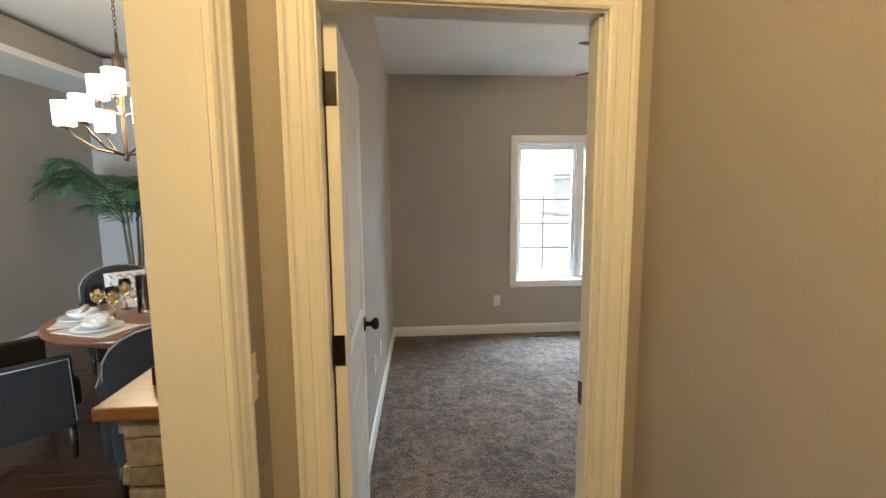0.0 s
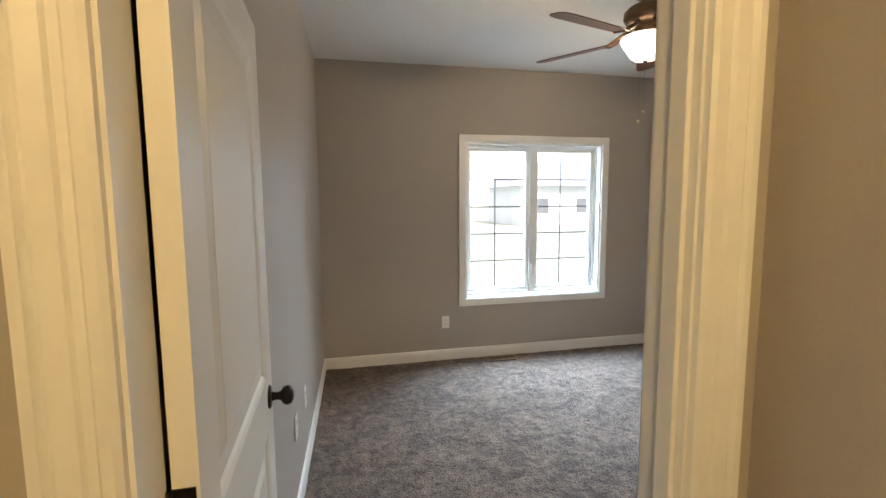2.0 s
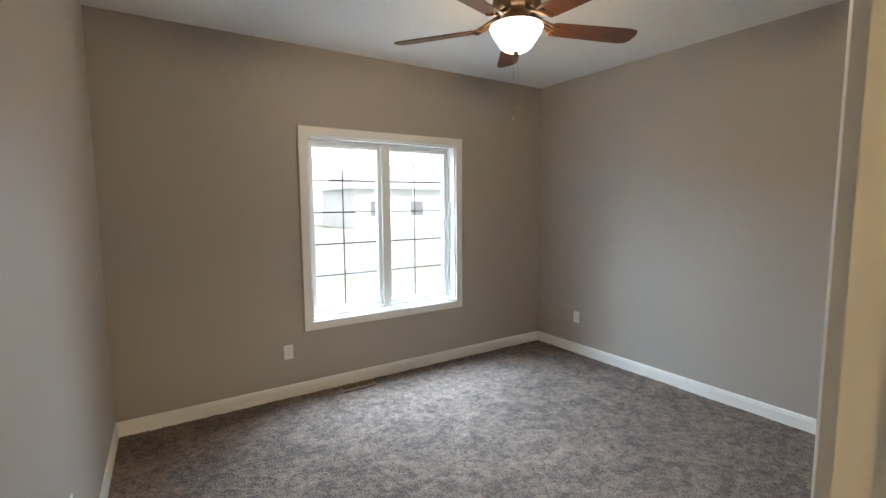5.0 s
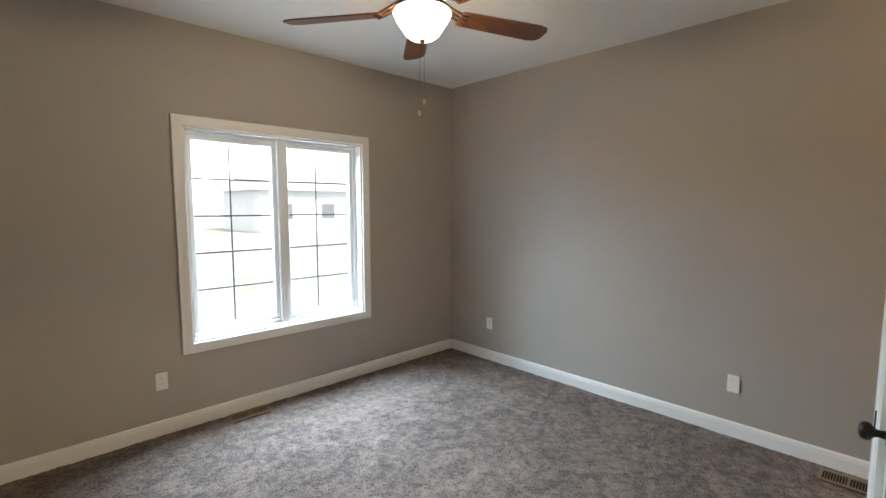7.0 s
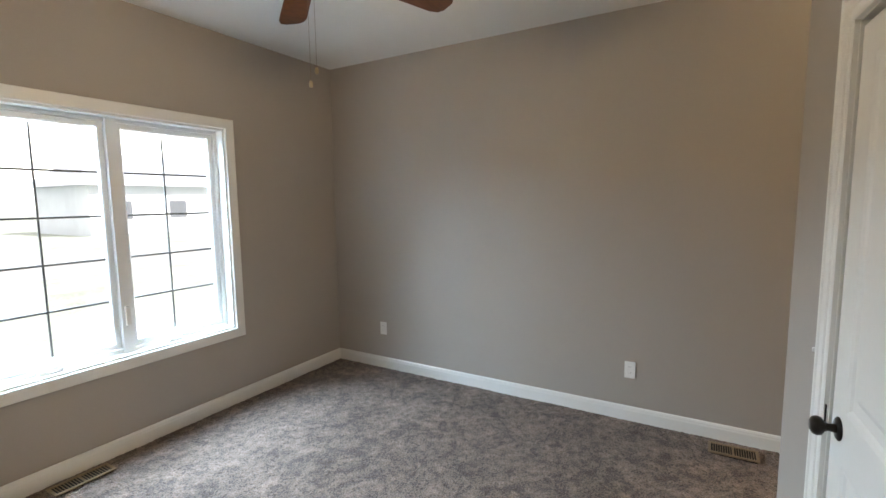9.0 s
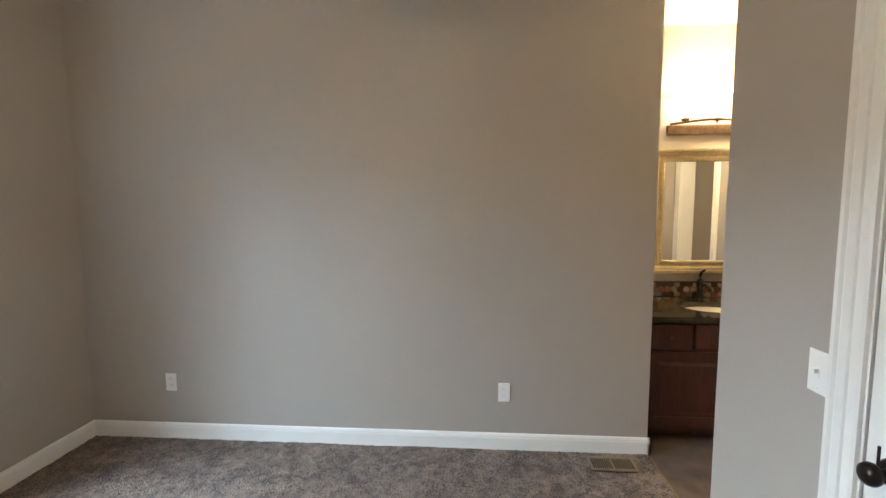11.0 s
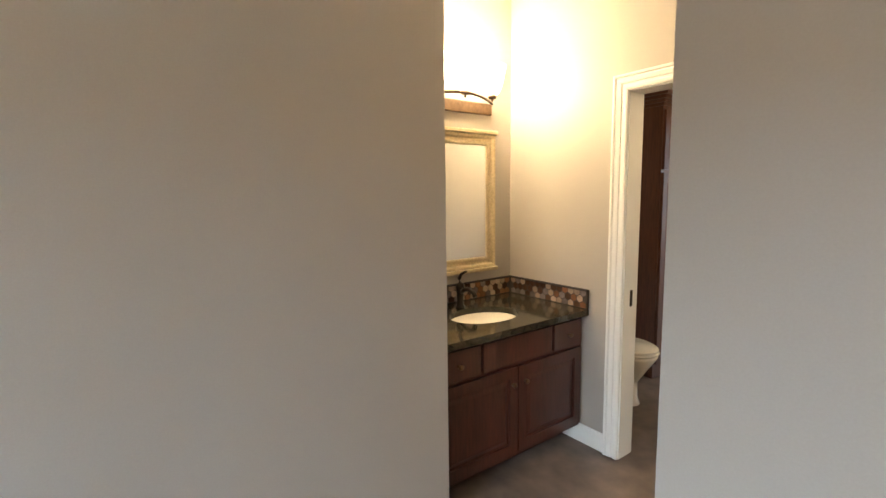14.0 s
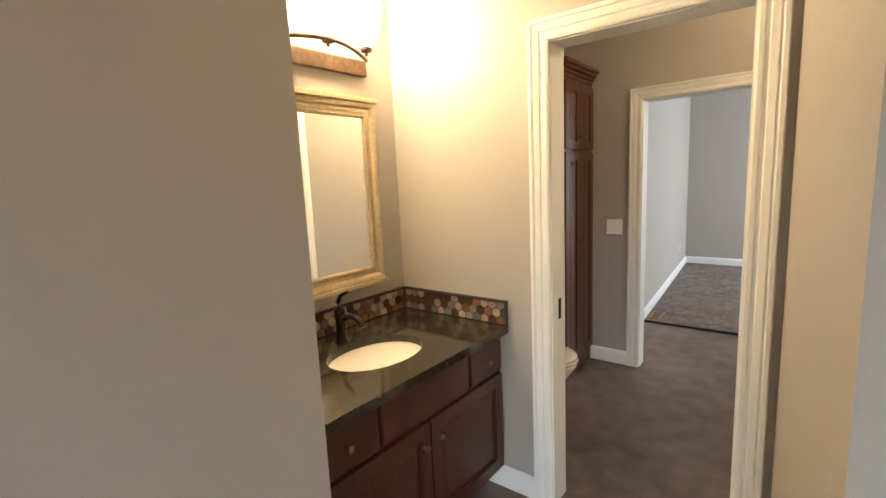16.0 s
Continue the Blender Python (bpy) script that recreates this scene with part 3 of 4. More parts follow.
outlet("light_switch", pose(3.838, -1.578, 1.08), "switch", "white double light switch in the bathroom", 2)
outlet("outlet", FAR @ pose(-0.002, -2.6, 0.36, 0, 0, 90))


def register(m, w, d, label):
    """A floor register, w long and d wide, on the carpet."""
    ob = thing("floor_register", m, label, "register", "floor registers")
    # near-black solid: the shade between the slats put in as colour
    part("tray", solid(0.01, w - 0.01, 0.01, d - 0.01, -0.010, 0.003), DARK, ob)
    bm = bmesh.new()
    box(bm, 0, w, 0, 0.016, 0.0, 0.009, 0.002)
    box(bm, 0, w, d - 0.016, d, 0.0, 0.009, 0.002)
    box(bm, 0, 0.016, 0.017, d - 0.017, 0.0, 0.009, 0.002)
    box(bm, w - 0.016, w, 0.017, d - 0.017, 0.0, 0.009, 0.002)
    box(bm, w / 2 - 0.006, w / 2 + 0.006, 0.017, d - 0.017, 0.0, 0.008, 0.001)
    part("frame", bm, BRASS, ob)
    n = 8
    for half in (0.02, w / 2 + 0.009):
        for i in range(n):
            x = half + (w / 2 - 0.03) * (i + 0.5) / n
            part("slat", solid(x - 0.0014, x + 0.0014, 0.018, d - 0.018, 0.0032, 0.0075), BRASS, ob)
    return ob


register(pose(1.31, 4.61, 0.015), 0.29, 0.115, "brown metal floor register in the carpet")
register(pose(3.572, 1.40, 0.015, 0, 0, 90), 0.26, 0.135, "brown metal floor register beside the baseboard")
register(pose(3.90, -3.10, 0.005, 0, 0, 90), 0.26, 0.11, "brown metal floor register in the far bedroom")


def ceiling_fan(m):
    ob = thing("ceiling_fan", m, "five-blade walnut ceiling fan with a lit frosted bowl", "ceiling fan")
    part("canopy", lathe([(0.0, 0.0), (0.07, 0.0), (0.07, -0.02), (0.06, -0.045), (0.03, -0.06), (0.0, -0.06)], 32), BRONZE2, ob)
    part("downrod", lathe([(0.013, -0.055), (0.013, -0.10)], 16), BRONZE2, ob)
    part("motor_housing", lathe([(0.0, -0.085), (0.05, -0.085), (0.10, -0.10), (0.125, -0.125), (0.128, -0.16), (0.11, -0.19), (0.07, -0.205), (0.0, -0.205)], 40), BRONZE2, ob)
    part("switch_housing", lathe([(0.0, -0.20), (0.06, -0.20), (0.066, -0.22), (0.066, -0.245), (0.05, -0.26), (0.0, -0.26)], 32), BRONZE2, ob)
    part("fitter", lathe([(0.0, -0.255), (0.09, -0.255), (0.098, -0.262), (0.098, -0.272), (0.0, -0.272)], 32), BRONZE2, ob)
    bowl = part("glass_bowl", lathe([(0.09, -0.262), (0.136, -0.270), (0.141, -0.280), (0.128, -0.310), (0.104, -0.345), (0.082, -0.378), (0.06, -0.394), (0.03, -0.398), (0.0, -0.40)], 40), BOWL, ob, "lit frosted glass bowl")
    bowl.visible_shadow = False
    part("finial", lathe([(0.0, -0.396), (0.012, -0.399), (0.015, -0.406), (0.008, -0.414), (0.0, -0.418)], 16), BRONZE2, ob)
    for i in range(5):
        a = pose(0, 0, 0, 0, 0, -19 + 72 * i)
        tilt = a @ pose(0, 0, -0.268, -12, 0, 0)
        bm = bmesh.new()
        outline = [(0.20, -0.052), (0.24, -0.058), (0.655, -0.070), (0.70, -0.058), (0.717, -0.03), (0.717, 0.03), (0.70, 0.058), (0.655, 0.070), (0.24, 0.058), (0.20, 0.052)]
        lo = [bm.verts.new(tilt @ Vector((x, y, -0.003))) for x, y in outline]
        hi = [bm.verts.new(tilt @ Vector((x, y, 0.003))) for x, y in outline]
        bm.faces.new(lo[::-1])
        bm.faces.new(hi)
        for k in range(len(lo)):
            bm.faces.new((lo[k], lo[(k + 1) % len(lo)], hi[(k + 1) % len(lo)], hi[k]))
        b = part("blade", bm, BLADE, ob)
        ib = bmesh.new()
        for y in (-0.03, 0.0, 0.03):
            tube([a @ Vector((0.09, y * 0.4, -0.205)), a @ Vector((0.15, y, -0.245)), tilt @ Vector((0.235, y, -0.008))], 0.008, 8, ib)
        part("blade_iron", ib, BRONZE2, b, "bronze blade bracket")
    for x, y, z in ((-0.06, -0.082, -0.715), (-0.084, -0.074, -0.767)):
        c = part("pull_chain", tube([(x, y, -0.25), (x, y, z)], 0.0006, 5), BRASS, ob)
        part("fob", lathe([(0.0, 0.012), (0.005, 0.01), (0.008, 0.0), (0.006, -0.012), (0.0, -0.014)], 12, m=pose(x, y, z)), GOLD, c, "small pale gold pull")
    return ob


ceiling_fan(pose(1.76, 3.09, H))


# ---- the vanity alcove ----
def raised_front(x, y0, y1, z0, z1, panel):
    """A cabinet front that faces -x, its face at x."""
    bm = bmesh.new()
    if not panel:
        box(bm, x, x + 0.019, y0, y1, z0, z1, 0.005)
        return bm
    s = 0.055
    for b in ((x, x + 0.019, y0, y0 + s, z0, z1), (x, x + 0.019, y1 - s, y1, z0, z1), (x, x + 0.019, y0 + s, y1 - s, z0, z0 + s), (x, x + 0.019, y0 + s, y1 - s, z1 - s, z1)):
        box(bm, *b)
    return bm


def centre_panel(parent, material, x, y0, y1, z0, z1, s=0.055):
    bm = bmesh.new()
    rings = []
    for e, d in ((0.0, 0.012), (0.012, 0.012), (0.034, 0.004), (0.036, 0.004)):
        rings.append([bm.verts.new((x + d, y, z)) for y, z in ((y0 + s + e, z0 + s + e), (y1 - s - e, z0 + s + e), (y1 - s - e, z1 - s - e), (y0 + s + e, z1 - s - e))])
    for p, q in zip(rings, rings[1:]):
        for k in range(4):
            bm.faces.new((p[k], p[(k + 1) % 4], q[(k + 1) % 4], q[k]))
    bm.faces.new(rings[-1])
    back = [bm.verts.new((x + 0.018, v.co.y, v.co.z)) for v in rings[0]]
    for k in range(4):
        bm.faces.new((rings[0][k], rings[0][(k + 1) % 4], back[(k + 1) % 4], back[k]))
    bm.faces.new(back)
    bmesh.ops.recalc_face_normals(bm, faces=bm.faces[:])
    return part("panel", bm, material, parent)


def cab_knob(parent, x, y, z):
    return part("knob", lathe([(0.0, 0.028), (0.010, 0.027), (0.014, 0.021), (0.012, 0.015), (0.006, 0.010), (0.006, 0.002), (0.009, 0.0)], 16, m=pose(x, y, z, 0, -90)), BRONZE2, parent, "small bronze cabinet knob")


YV0, YV1, XV = 0.21, 1.295, 3.785
ALCOVE = pose(0.014, -0.019, 0)     # where the vanity group stands in the alcove


def vanity():
    ob = thing("vanity_cabinet", ALCOVE, "dark cherry vanity cabinet with raised-panel doors", "vanity")
    bm = bmesh.new()
    box(bm, XV, 4.375, YV0, YV1, 0.10, 0.78)
    box(bm, XV + 0.11, 4.375, YV0, YV1, 0.0, 0.10)
    part("body", bm, CHERRY, ob)
    fx = XV - 0.020
    for y0, y1, kn in ((0.23, 0.47, True), (0.49, 0.99, False), (1.01, 1.28, True)):
        d = part("drawer_front", raised_front(fx, y0, y1, 0.615, 0.765, False), CHERRY, ob)
        if kn:
            cab_knob(d, fx, (y0 + y1) / 2, 0.69)
    for y0, y1, k in ((0.23, 0.745, 0.705), (0.755, 1.28, 0.795)):
        d = part("door", raised_front(fx, y0, y1, 0.125, 0.595, True), CHERRY, ob)
        centre_panel(d, CHERRY, fx, y0, y1, 0.125, 0.595)
        cab_knob(d, fx, k, 0.51)


vanity()


def sink_counter():
    """Granite top with an oval cut-out, and the basin hung under it."""
    x0, x1, y0, y1, z0, z1 = 3.735, 4.377, YV0 - 0.002, YV1 + 0.002, 0.785, 0.82
    cx, cy, rx, ry = 4.03, 0.755, 0.165, 0.215
    bm = bmesh.new()
    n = 64
    inner, outer = [], []
    for i in range(n):
        a = 2 * math.pi * (i + 0.5) / n
        c, s = math.cos(a), math.sin(a)
        inner.append((cx + rx * c, cy + ry * s))
        k = min((x1 - cx) / c if c > 1e-6 else (x0 - cx) / c if c < -1e-6 else 9, (y1 - cy) / s if s > 1e-6 else (y0 - cy) / s if s < -1e-6 else 9)
        outer.append((cx + k * c, cy + k * s))
    corner = [(x0, y0), (x0, y1), (x1, y0), (x1, y1)]
    for q in corner:
        j = min(range(n), key=lambda i: (outer[i][0] - q[0]) ** 2 + (outer[i][1] - q[1]) ** 2)
        outer[j] = q
    iv = [[bm.verts.new((*p, z)) for p in inner] for z in (z0, z1)]
    ov = [[bm.verts.new((*p, z)) for p in outer] for z in (z0, z1)]
    for i in range(n):
        j = (i + 1) % n
        bm.faces.new((iv[1][i], ov[1][i], ov[1][j], iv[1][j]))
        bm.faces.new((iv[0][j], ov[0][j], ov[0][i], iv[0][i]))
        bm.faces.new((ov[0][i], ov[0][j], ov[1][j], ov[1][i]))
        bm.faces.new((iv[1][i], iv[1][j], iv[0][j], iv[0][i]))
    top = done("countertop", bm, GRANITE, ALCOVE)
    tagged(top, "polished dark granite countertop on the vanity cabinet", "countertop")
    bm = bmesh.new()
    lathe([(1.06, 0.0), (1.0, -0.002), (0.95, -0.03), (0.86, -0.08), (0.62, -0.13), (0.25, -0.145), (0.08, -0.147)], 64, bm)
    for v in bm.verts:
        v.co = Vector((cx + v.co.x * rx * 1.02, cy + v.co.y * ry * 1.02, z0 - 0.001 + v.co.z))
    basin = done("sink_basin", bm, PORC, ALCOVE)
    tagged(basin, "white oval undermount porcelain sink basin", "sink")
    part("drain", lathe([(0.0, 0.004), (0.02, 0.003), (0.023, 0.0), (0.0, 0.0)], 20, m=pose(cx, cy, z0 - 0.147)), BRONZE, basin)
    fa = thing("faucet", ALCOVE @ pose(4.245, 0.755, z1), "oil-rubbed bronze single-lever sink faucet", "faucet")
    part("base", lathe([(0.0, 0.0), (0.03, 0.0), (0.03, 0.006), (0.024, 0.012), (0.02, 0.04), (0.021, 0.09), (0.026, 0.12), (0.022, 0.145), (0.0, 0.155)], 24), BRONZE, fa)
    part("spout", tube([(0.0, 0, 0.09), (-0.05, 0, 0.118), (-0.09, 0, 0.122), (-0.125, 0, 0.108), (-0.14, 0, 0.085)], [0.016, 0.014, 0.0125, 0.0125, 0.013], 14), BRONZE, fa)
    part("lever", tube([(0.0, 0, 0.145), (0.006, 0, 0.175), (-0.015, 0, 0.205), (-0.06, 0, 0.225)], [0.016, 0.012, 0.009, 0.006], 12), BRONZE, fa)


sink_counter()


def backsplash():
    z0, z1 = 0.8215, 0.925
    ob = thing("backsplash", ALCOVE, "brown hexagon mosaic backsplash with a dark rim", "backsplash")
    bm = bmesh.new()
    box(bm, 4.368, 4.379, YV0 + 0.012, YV1, z0, z1)
    box(bm, 3.745, 4.379, YV0 - 0.003, YV0 + 0.009, z0, z1)
    part("backing", bm, GROUT, ob)
    rim = bmesh.new()
    box(rim, 4.356, 4.379, YV0 + 0.02, YV1, z1 + 0.0005, z1 + 0.011, 0.003)
    box(rim, 3.745, 4.379, YV0 - 0.003, YV0 + 0.017, z1 + 0.0005, z1 + 0.011, 0.003)
    box(rim, 3.736, 3.7445, YV0 - 0.003, YV0 + 0.017, z0, z1 + 0.011, 0.003)
    part("rim", rim, GROUT, ob, "dark edge trim")
    r = 0.0235
    shapes = {}

    def tile(h, z, on_east):
        """A hexagon, cut off at the strip's edges, about 5 mm proud."""
        pts = [(h + r * math.sin(math.pi / 3 * k), min(z1 - 0.001, max(z0 + 0.001, z + r * math.cos(math.pi / 3 * k)))) for k in range(6)]
        bm = bmesh.new()
        lo, hi = [], []
        for u, w in pts:
            for lst, d, q in ((lo, 0.009, 1.0), (hi, 0.0135, 0.94)):
                uu, ww = h + (u - h) * q, z + (w - z) * q
                lst.append(bm.verts.new((4.377 - d, uu, ww) if on_east else (uu, YV0 - 0.003 + d, ww)))
        bm.faces.new(hi)
        for k in range(6):
            bm.faces.new((lo[k], lo[(k + 1) % 6], hi[(k + 1) % 6], hi[k]))
        bmesh.ops.recalc_face_normals(bm, faces=bm.faces[:])
        return bm

    dx, dz = 0.0435, 0.0377
    for on_east, a, b in ((True, YV0 + 0.04, YV1 - 0.02), (False, 3.77, 4.345)):
        for row in range(3):
            z = z0 + 0.016 + dz * row
            h = a + (dx / 2 if row % 2 else 0)
            while h < b:
                part("tile", tile(h, z, on_east), random.choice((TILES[0], TILES[0], TILES[1], TILES[2], TILES[3], TILES[1])), ob)
                h += dx


backsplash()


def wall_mirror():
    ob = thing("wall_mirror", ALCOVE, "rectangular mirror in a beaded antique gold frame", "mirror")
    y0, y1, z0, z1 = 0.437, 0.985, 1.085, 1.80
    # built in the plane y = 0 and turned to face -x
    tr = Matrix(((0, 1, 0, 4.378), (1, 0, 0, 0), (0, 0, 1, 0), (0, 0, 0, 1)))
    prof = [(-0.004, 0), (-0.004, 0.014), (0.004, 0.020), (0.016, 0.018), (0.022, 0.012), (0.036, 0.012), (0.046, 0.026), (0.060, 0.030), (0.068, 0.024), (0.070, 0)]
    fr = frame_sweep(y0, y1, z0, z1, prof, True, -1)
    bmesh.ops.transform(fr, matrix=tr, verts=fr.verts[:])
    bmesh.ops.recalc_face_normals(fr, faces=fr.faces[:])
    f = part("frame", fr, GOLD, ob)
    part("mirror_glass", solid(4.368, 4.375, y0 - 0.003, y1 + 0.003, z0 - 0.003, z1 + 0.003), MIRROR, ob)
    for a, b in ((z1 + 0.064, z1 + 0.088), (z0 - 0.088, z0 - 0.064)):
        part("ledge", solid(4.335, 4.378, y0 - 0.078, y1 + 0.078, a, b, bevel=0.006), GOLD, f)
    bead = bmesh.new()
    for k in range(72):
        z = z0 + 0.01 + (z1 - z0 - 0.02) * k / 71
        for y in (y0 - 0.030, y1 + 0.030):
            bmesh.ops.create_icosphere(bead, subdivisions=1, radius=0.0048, matrix=Matrix.Translation((4.365, y, z)))
    tagged(part("beading", bead, GOLD, f), kind="stuff")


wall_mirror()


def sconce():
    ob = thing("vanity_light", ALCOVE, "three-shade bronze vanity light above the mirror", "wall light")
    part("back_plate", solid(4.352, 4.379, 0.40, 0.98, 1.985, 2.055, bevel=0.006), BRONZE2, ob)
    part("arm_bar", tube([(4.34 - 0.10 * math.sin(math.pi * k / 16), 0.41 + 0.56 * k / 16, 2.055 + 0.015 * math.sin(math.pi * k / 16)) for k in range(17)], 0.009, 8), BRONZE2, ob)
    for i in range(3):
        y = 0.48 + 0.21 * i
        x = 4.262
        c = part("shade_holder", lathe([(0.0, 0.0), (0.022, 0.0), (0.028, 0.012), (0.024, 0.02), (0.0, 0.022)], 20, m=pose(x, y, 2.064)), BRONZE2, ob)
        part("screw_knob", lathe([(0.0, -0.02), (0.007, -0.016), (0.007, -0.004), (0.004, 0.0)], 10, m=pose(x, y, 2.066)), BRONZE2, c)
        s = part("shade", lathe([(0.026, 0.0), (0.045, 0.02), (0.062, 0.07), (0.074, 0.13), (0.082, 0.17), (0.080, 0.17), (0.06, 0.08), (0.04, 0.022), (0.0, 0.006)], 28, m=pose(x, y, 2.085)), SHADE, ob, "lit frosted glass shade")
        s.visible_shadow = False


sconce()


# ---- the bathroom ----
def linen_cabinet():
    ob = thing("linen_cabinet", pose(0.0, -0.06, 0), "tall brown wooden linen cabinet with a crown", "cabinet")
    x, y0, y1 = 4.0, -1.515, -0.98
    part("body", solid(x + 0.02, 4.39, y0, y1, 0.0, 2.14), OAKW, ob)
    for z0, z1, k in ((0.12, 1.64, 1.0), (1.665, 2.11, 1.75)):
        for a, b, ky in ((y0 + 0.015, (y0 + y1) / 2 - 0.002, -0.03), ((y0 + y1) / 2 + 0.002, y1 - 0.015, 0.03)):
            d = part("door", raised_front(x, a, b, z0, z1, True), OAKW, ob)
            centre_panel(d, OAKW, x, a, b, z0, z1)
            cab_knob(d, x, (y0 + y1) / 2 + ky, k)
    bm = bmesh.new()
    for i, (d, z) in enumerate(((0.01, 2.14), (0.02, 2.165), (0.04, 2.19), (0.06, 2.215))):
        box(bm, x + 0.02 - d, 4.39, y0, y1 + d, z, z + 0.025, 0.004)
    part("crown", bm, OAKW, ob)


linen_cabinet()


def toilet(m):
    """Facing -x from its tank at the wall."""
    ob = thing("toilet", m, "white porcelain toilet with the lid down", "toilet")
    bm = bmesh.new()
    rings = []
    for cx, rx, ry, z in ((-0.36, 0.19, 0.12, 0.0), (-0.36, 0.17, 0.105, 0.05), (-0.37, 0.16, 0.10, 0.16), (-0.40, 0.20, 0.14, 0.27), (-0.42, 0.24, 0.175, 0.36), (-0.42, 0.245, 0.18, 0.385)):
        rings.append([bm.verts.new((cx + rx * math.cos(2 * math.pi * k / 36), ry * math.sin(2 * math.pi * k / 36), z)) for k in range(36)])
    for a, b in zip(rings, rings[1:]):
        for k in range(36):
            bm.faces.new((a[k], a[(k + 1) % 36], b[(k + 1) % 36], b[k])).smooth = True
    bm.faces.new(rings[0])
    bm.faces.new(rings[-1])
    bmesh.ops.recalc_face_normals(bm, faces=bm.faces[:])
    part("bowl", bm, PORC, ob)
    for nm, z0, z1, g in (("seat", 0.387, 0.405, 1.0), ("lid", 0.407, 0.425, 0.98)):
        b = lathe([(0.0, z0), (0.96, z0), (1.0, z0 + 0.004), (1.0, z1 - 0.006), (0.95, z1), (0.0, z1)], 40)
        for v in b.verts:
            v.co = Vector((-0.42 + v.co.x * 0.25 * g, v.co.y * 0.185 * g, v.co.z))
        part(nm, b, PORC, ob)
    t = part("tank", solid(-0.20, -0.01, -0.22, 0.22, 0.37, 0.72, bevel=0.025), PORC, ob)
    part("tank_lid", solid(-0.215, -0.005, -0.235, 0.235, 0.722, 0.755, bevel=0.012), PORC, ob)
    part("flush_lever", tube([(-0.205, 0.16, 0.66), (-0.225, 0.16, 0.66), (-0.228, 0.09, 0.655)], 0.007), BRONZE2, t)
    part("pedestal_link", solid(-0.24, -0.03, -0.10, 0.10, 0.0, 0.369, bevel=0.03), PORC, ob)


toilet(pose(4.385, -0.53, -0.006))


# ---- the dining room ----
def stone_pedestal():
    ob = thing("stone_pedestal", pose(-0.152, 0.25, -0.004), "ledgestone half wall beside the opening under a wooden cap", "pedestal")
    part("core", solid(-0.735, -0.39, 1.095, 1.60, 0.0, 0.90), GROUT, ob)
    part("cap", solid(-0.80, -0.39, 1.04, 1.64, 0.902, 0.942, bevel=0.006), CAPW, ob, "oiled wooden cap")
    rng = random.Random(4)
    z = 0.0
    while z < 0.86:
        h = min(rng.uniform(0.05, 0.095), 0.895 - z)
        for front in (True, False):
            a, end = (-0.742, -0.392) if front else (1.10, 1.60)
            while a < end - 0.02:
                w = min(rng.uniform(0.12, 0.26), end - a)
                p = rng.uniform(0.008, 0.05)
                bm = bmesh.new()
                if front:
                    box(bm, a, a + w - 0.006, 1.10 - p, 1.14, z + 0.002, z + h - 0.003, 0.007)
                else:
                    box(bm, -0.738 - p, -0.70, a, a + w - 0.006, z + 0.002, z + h - 0.003, 0.007)
                for v in bm.verts:
                    v.co += noise.noise_vector(v.co * 14) * 0.006
                part("stone", bm, STONE, ob)
                a += w
        z += h


stone_pedestal()
tagged(done("wooden_box", solid(-0.86, -0.77, 1.44, 1.54, 0.939, 1.0, bevel=0.004), LEGW), "small dark wooden box on the stone pedestal cap", "box")

TX, TY = -1.73, 3.12


def dining_table():
    ob = thing("dining_table", pose(TX, TY, 0), "round reddish-brown wooden pedestal dining table", "table")
    part("tabletop", lathe([(0.0, 0.725), (0.58, 0.725), (0.60, 0.732), (0.605, 0.745), (0.60, 0.757), (0.59, 0.76), (0.0, 0.76)], 64), TABLEW, ob)
    part("apron", lathe([(0.42, 0.66), (0.44, 0.66), (0.44, 0.725), (0.42, 0.725)], 48), TABLEW, ob)
    part("pedestal", lathe([(0.0, 0.0), (0.30, 0.0), (0.30, 0.04), (0.12, 0.09), (0.07, 0.2), (0.09, 0.4), (0.06, 0.6), (0.16, 0.70), (0.0, 0.725)], 32), TABLEW, ob)


dining_table()


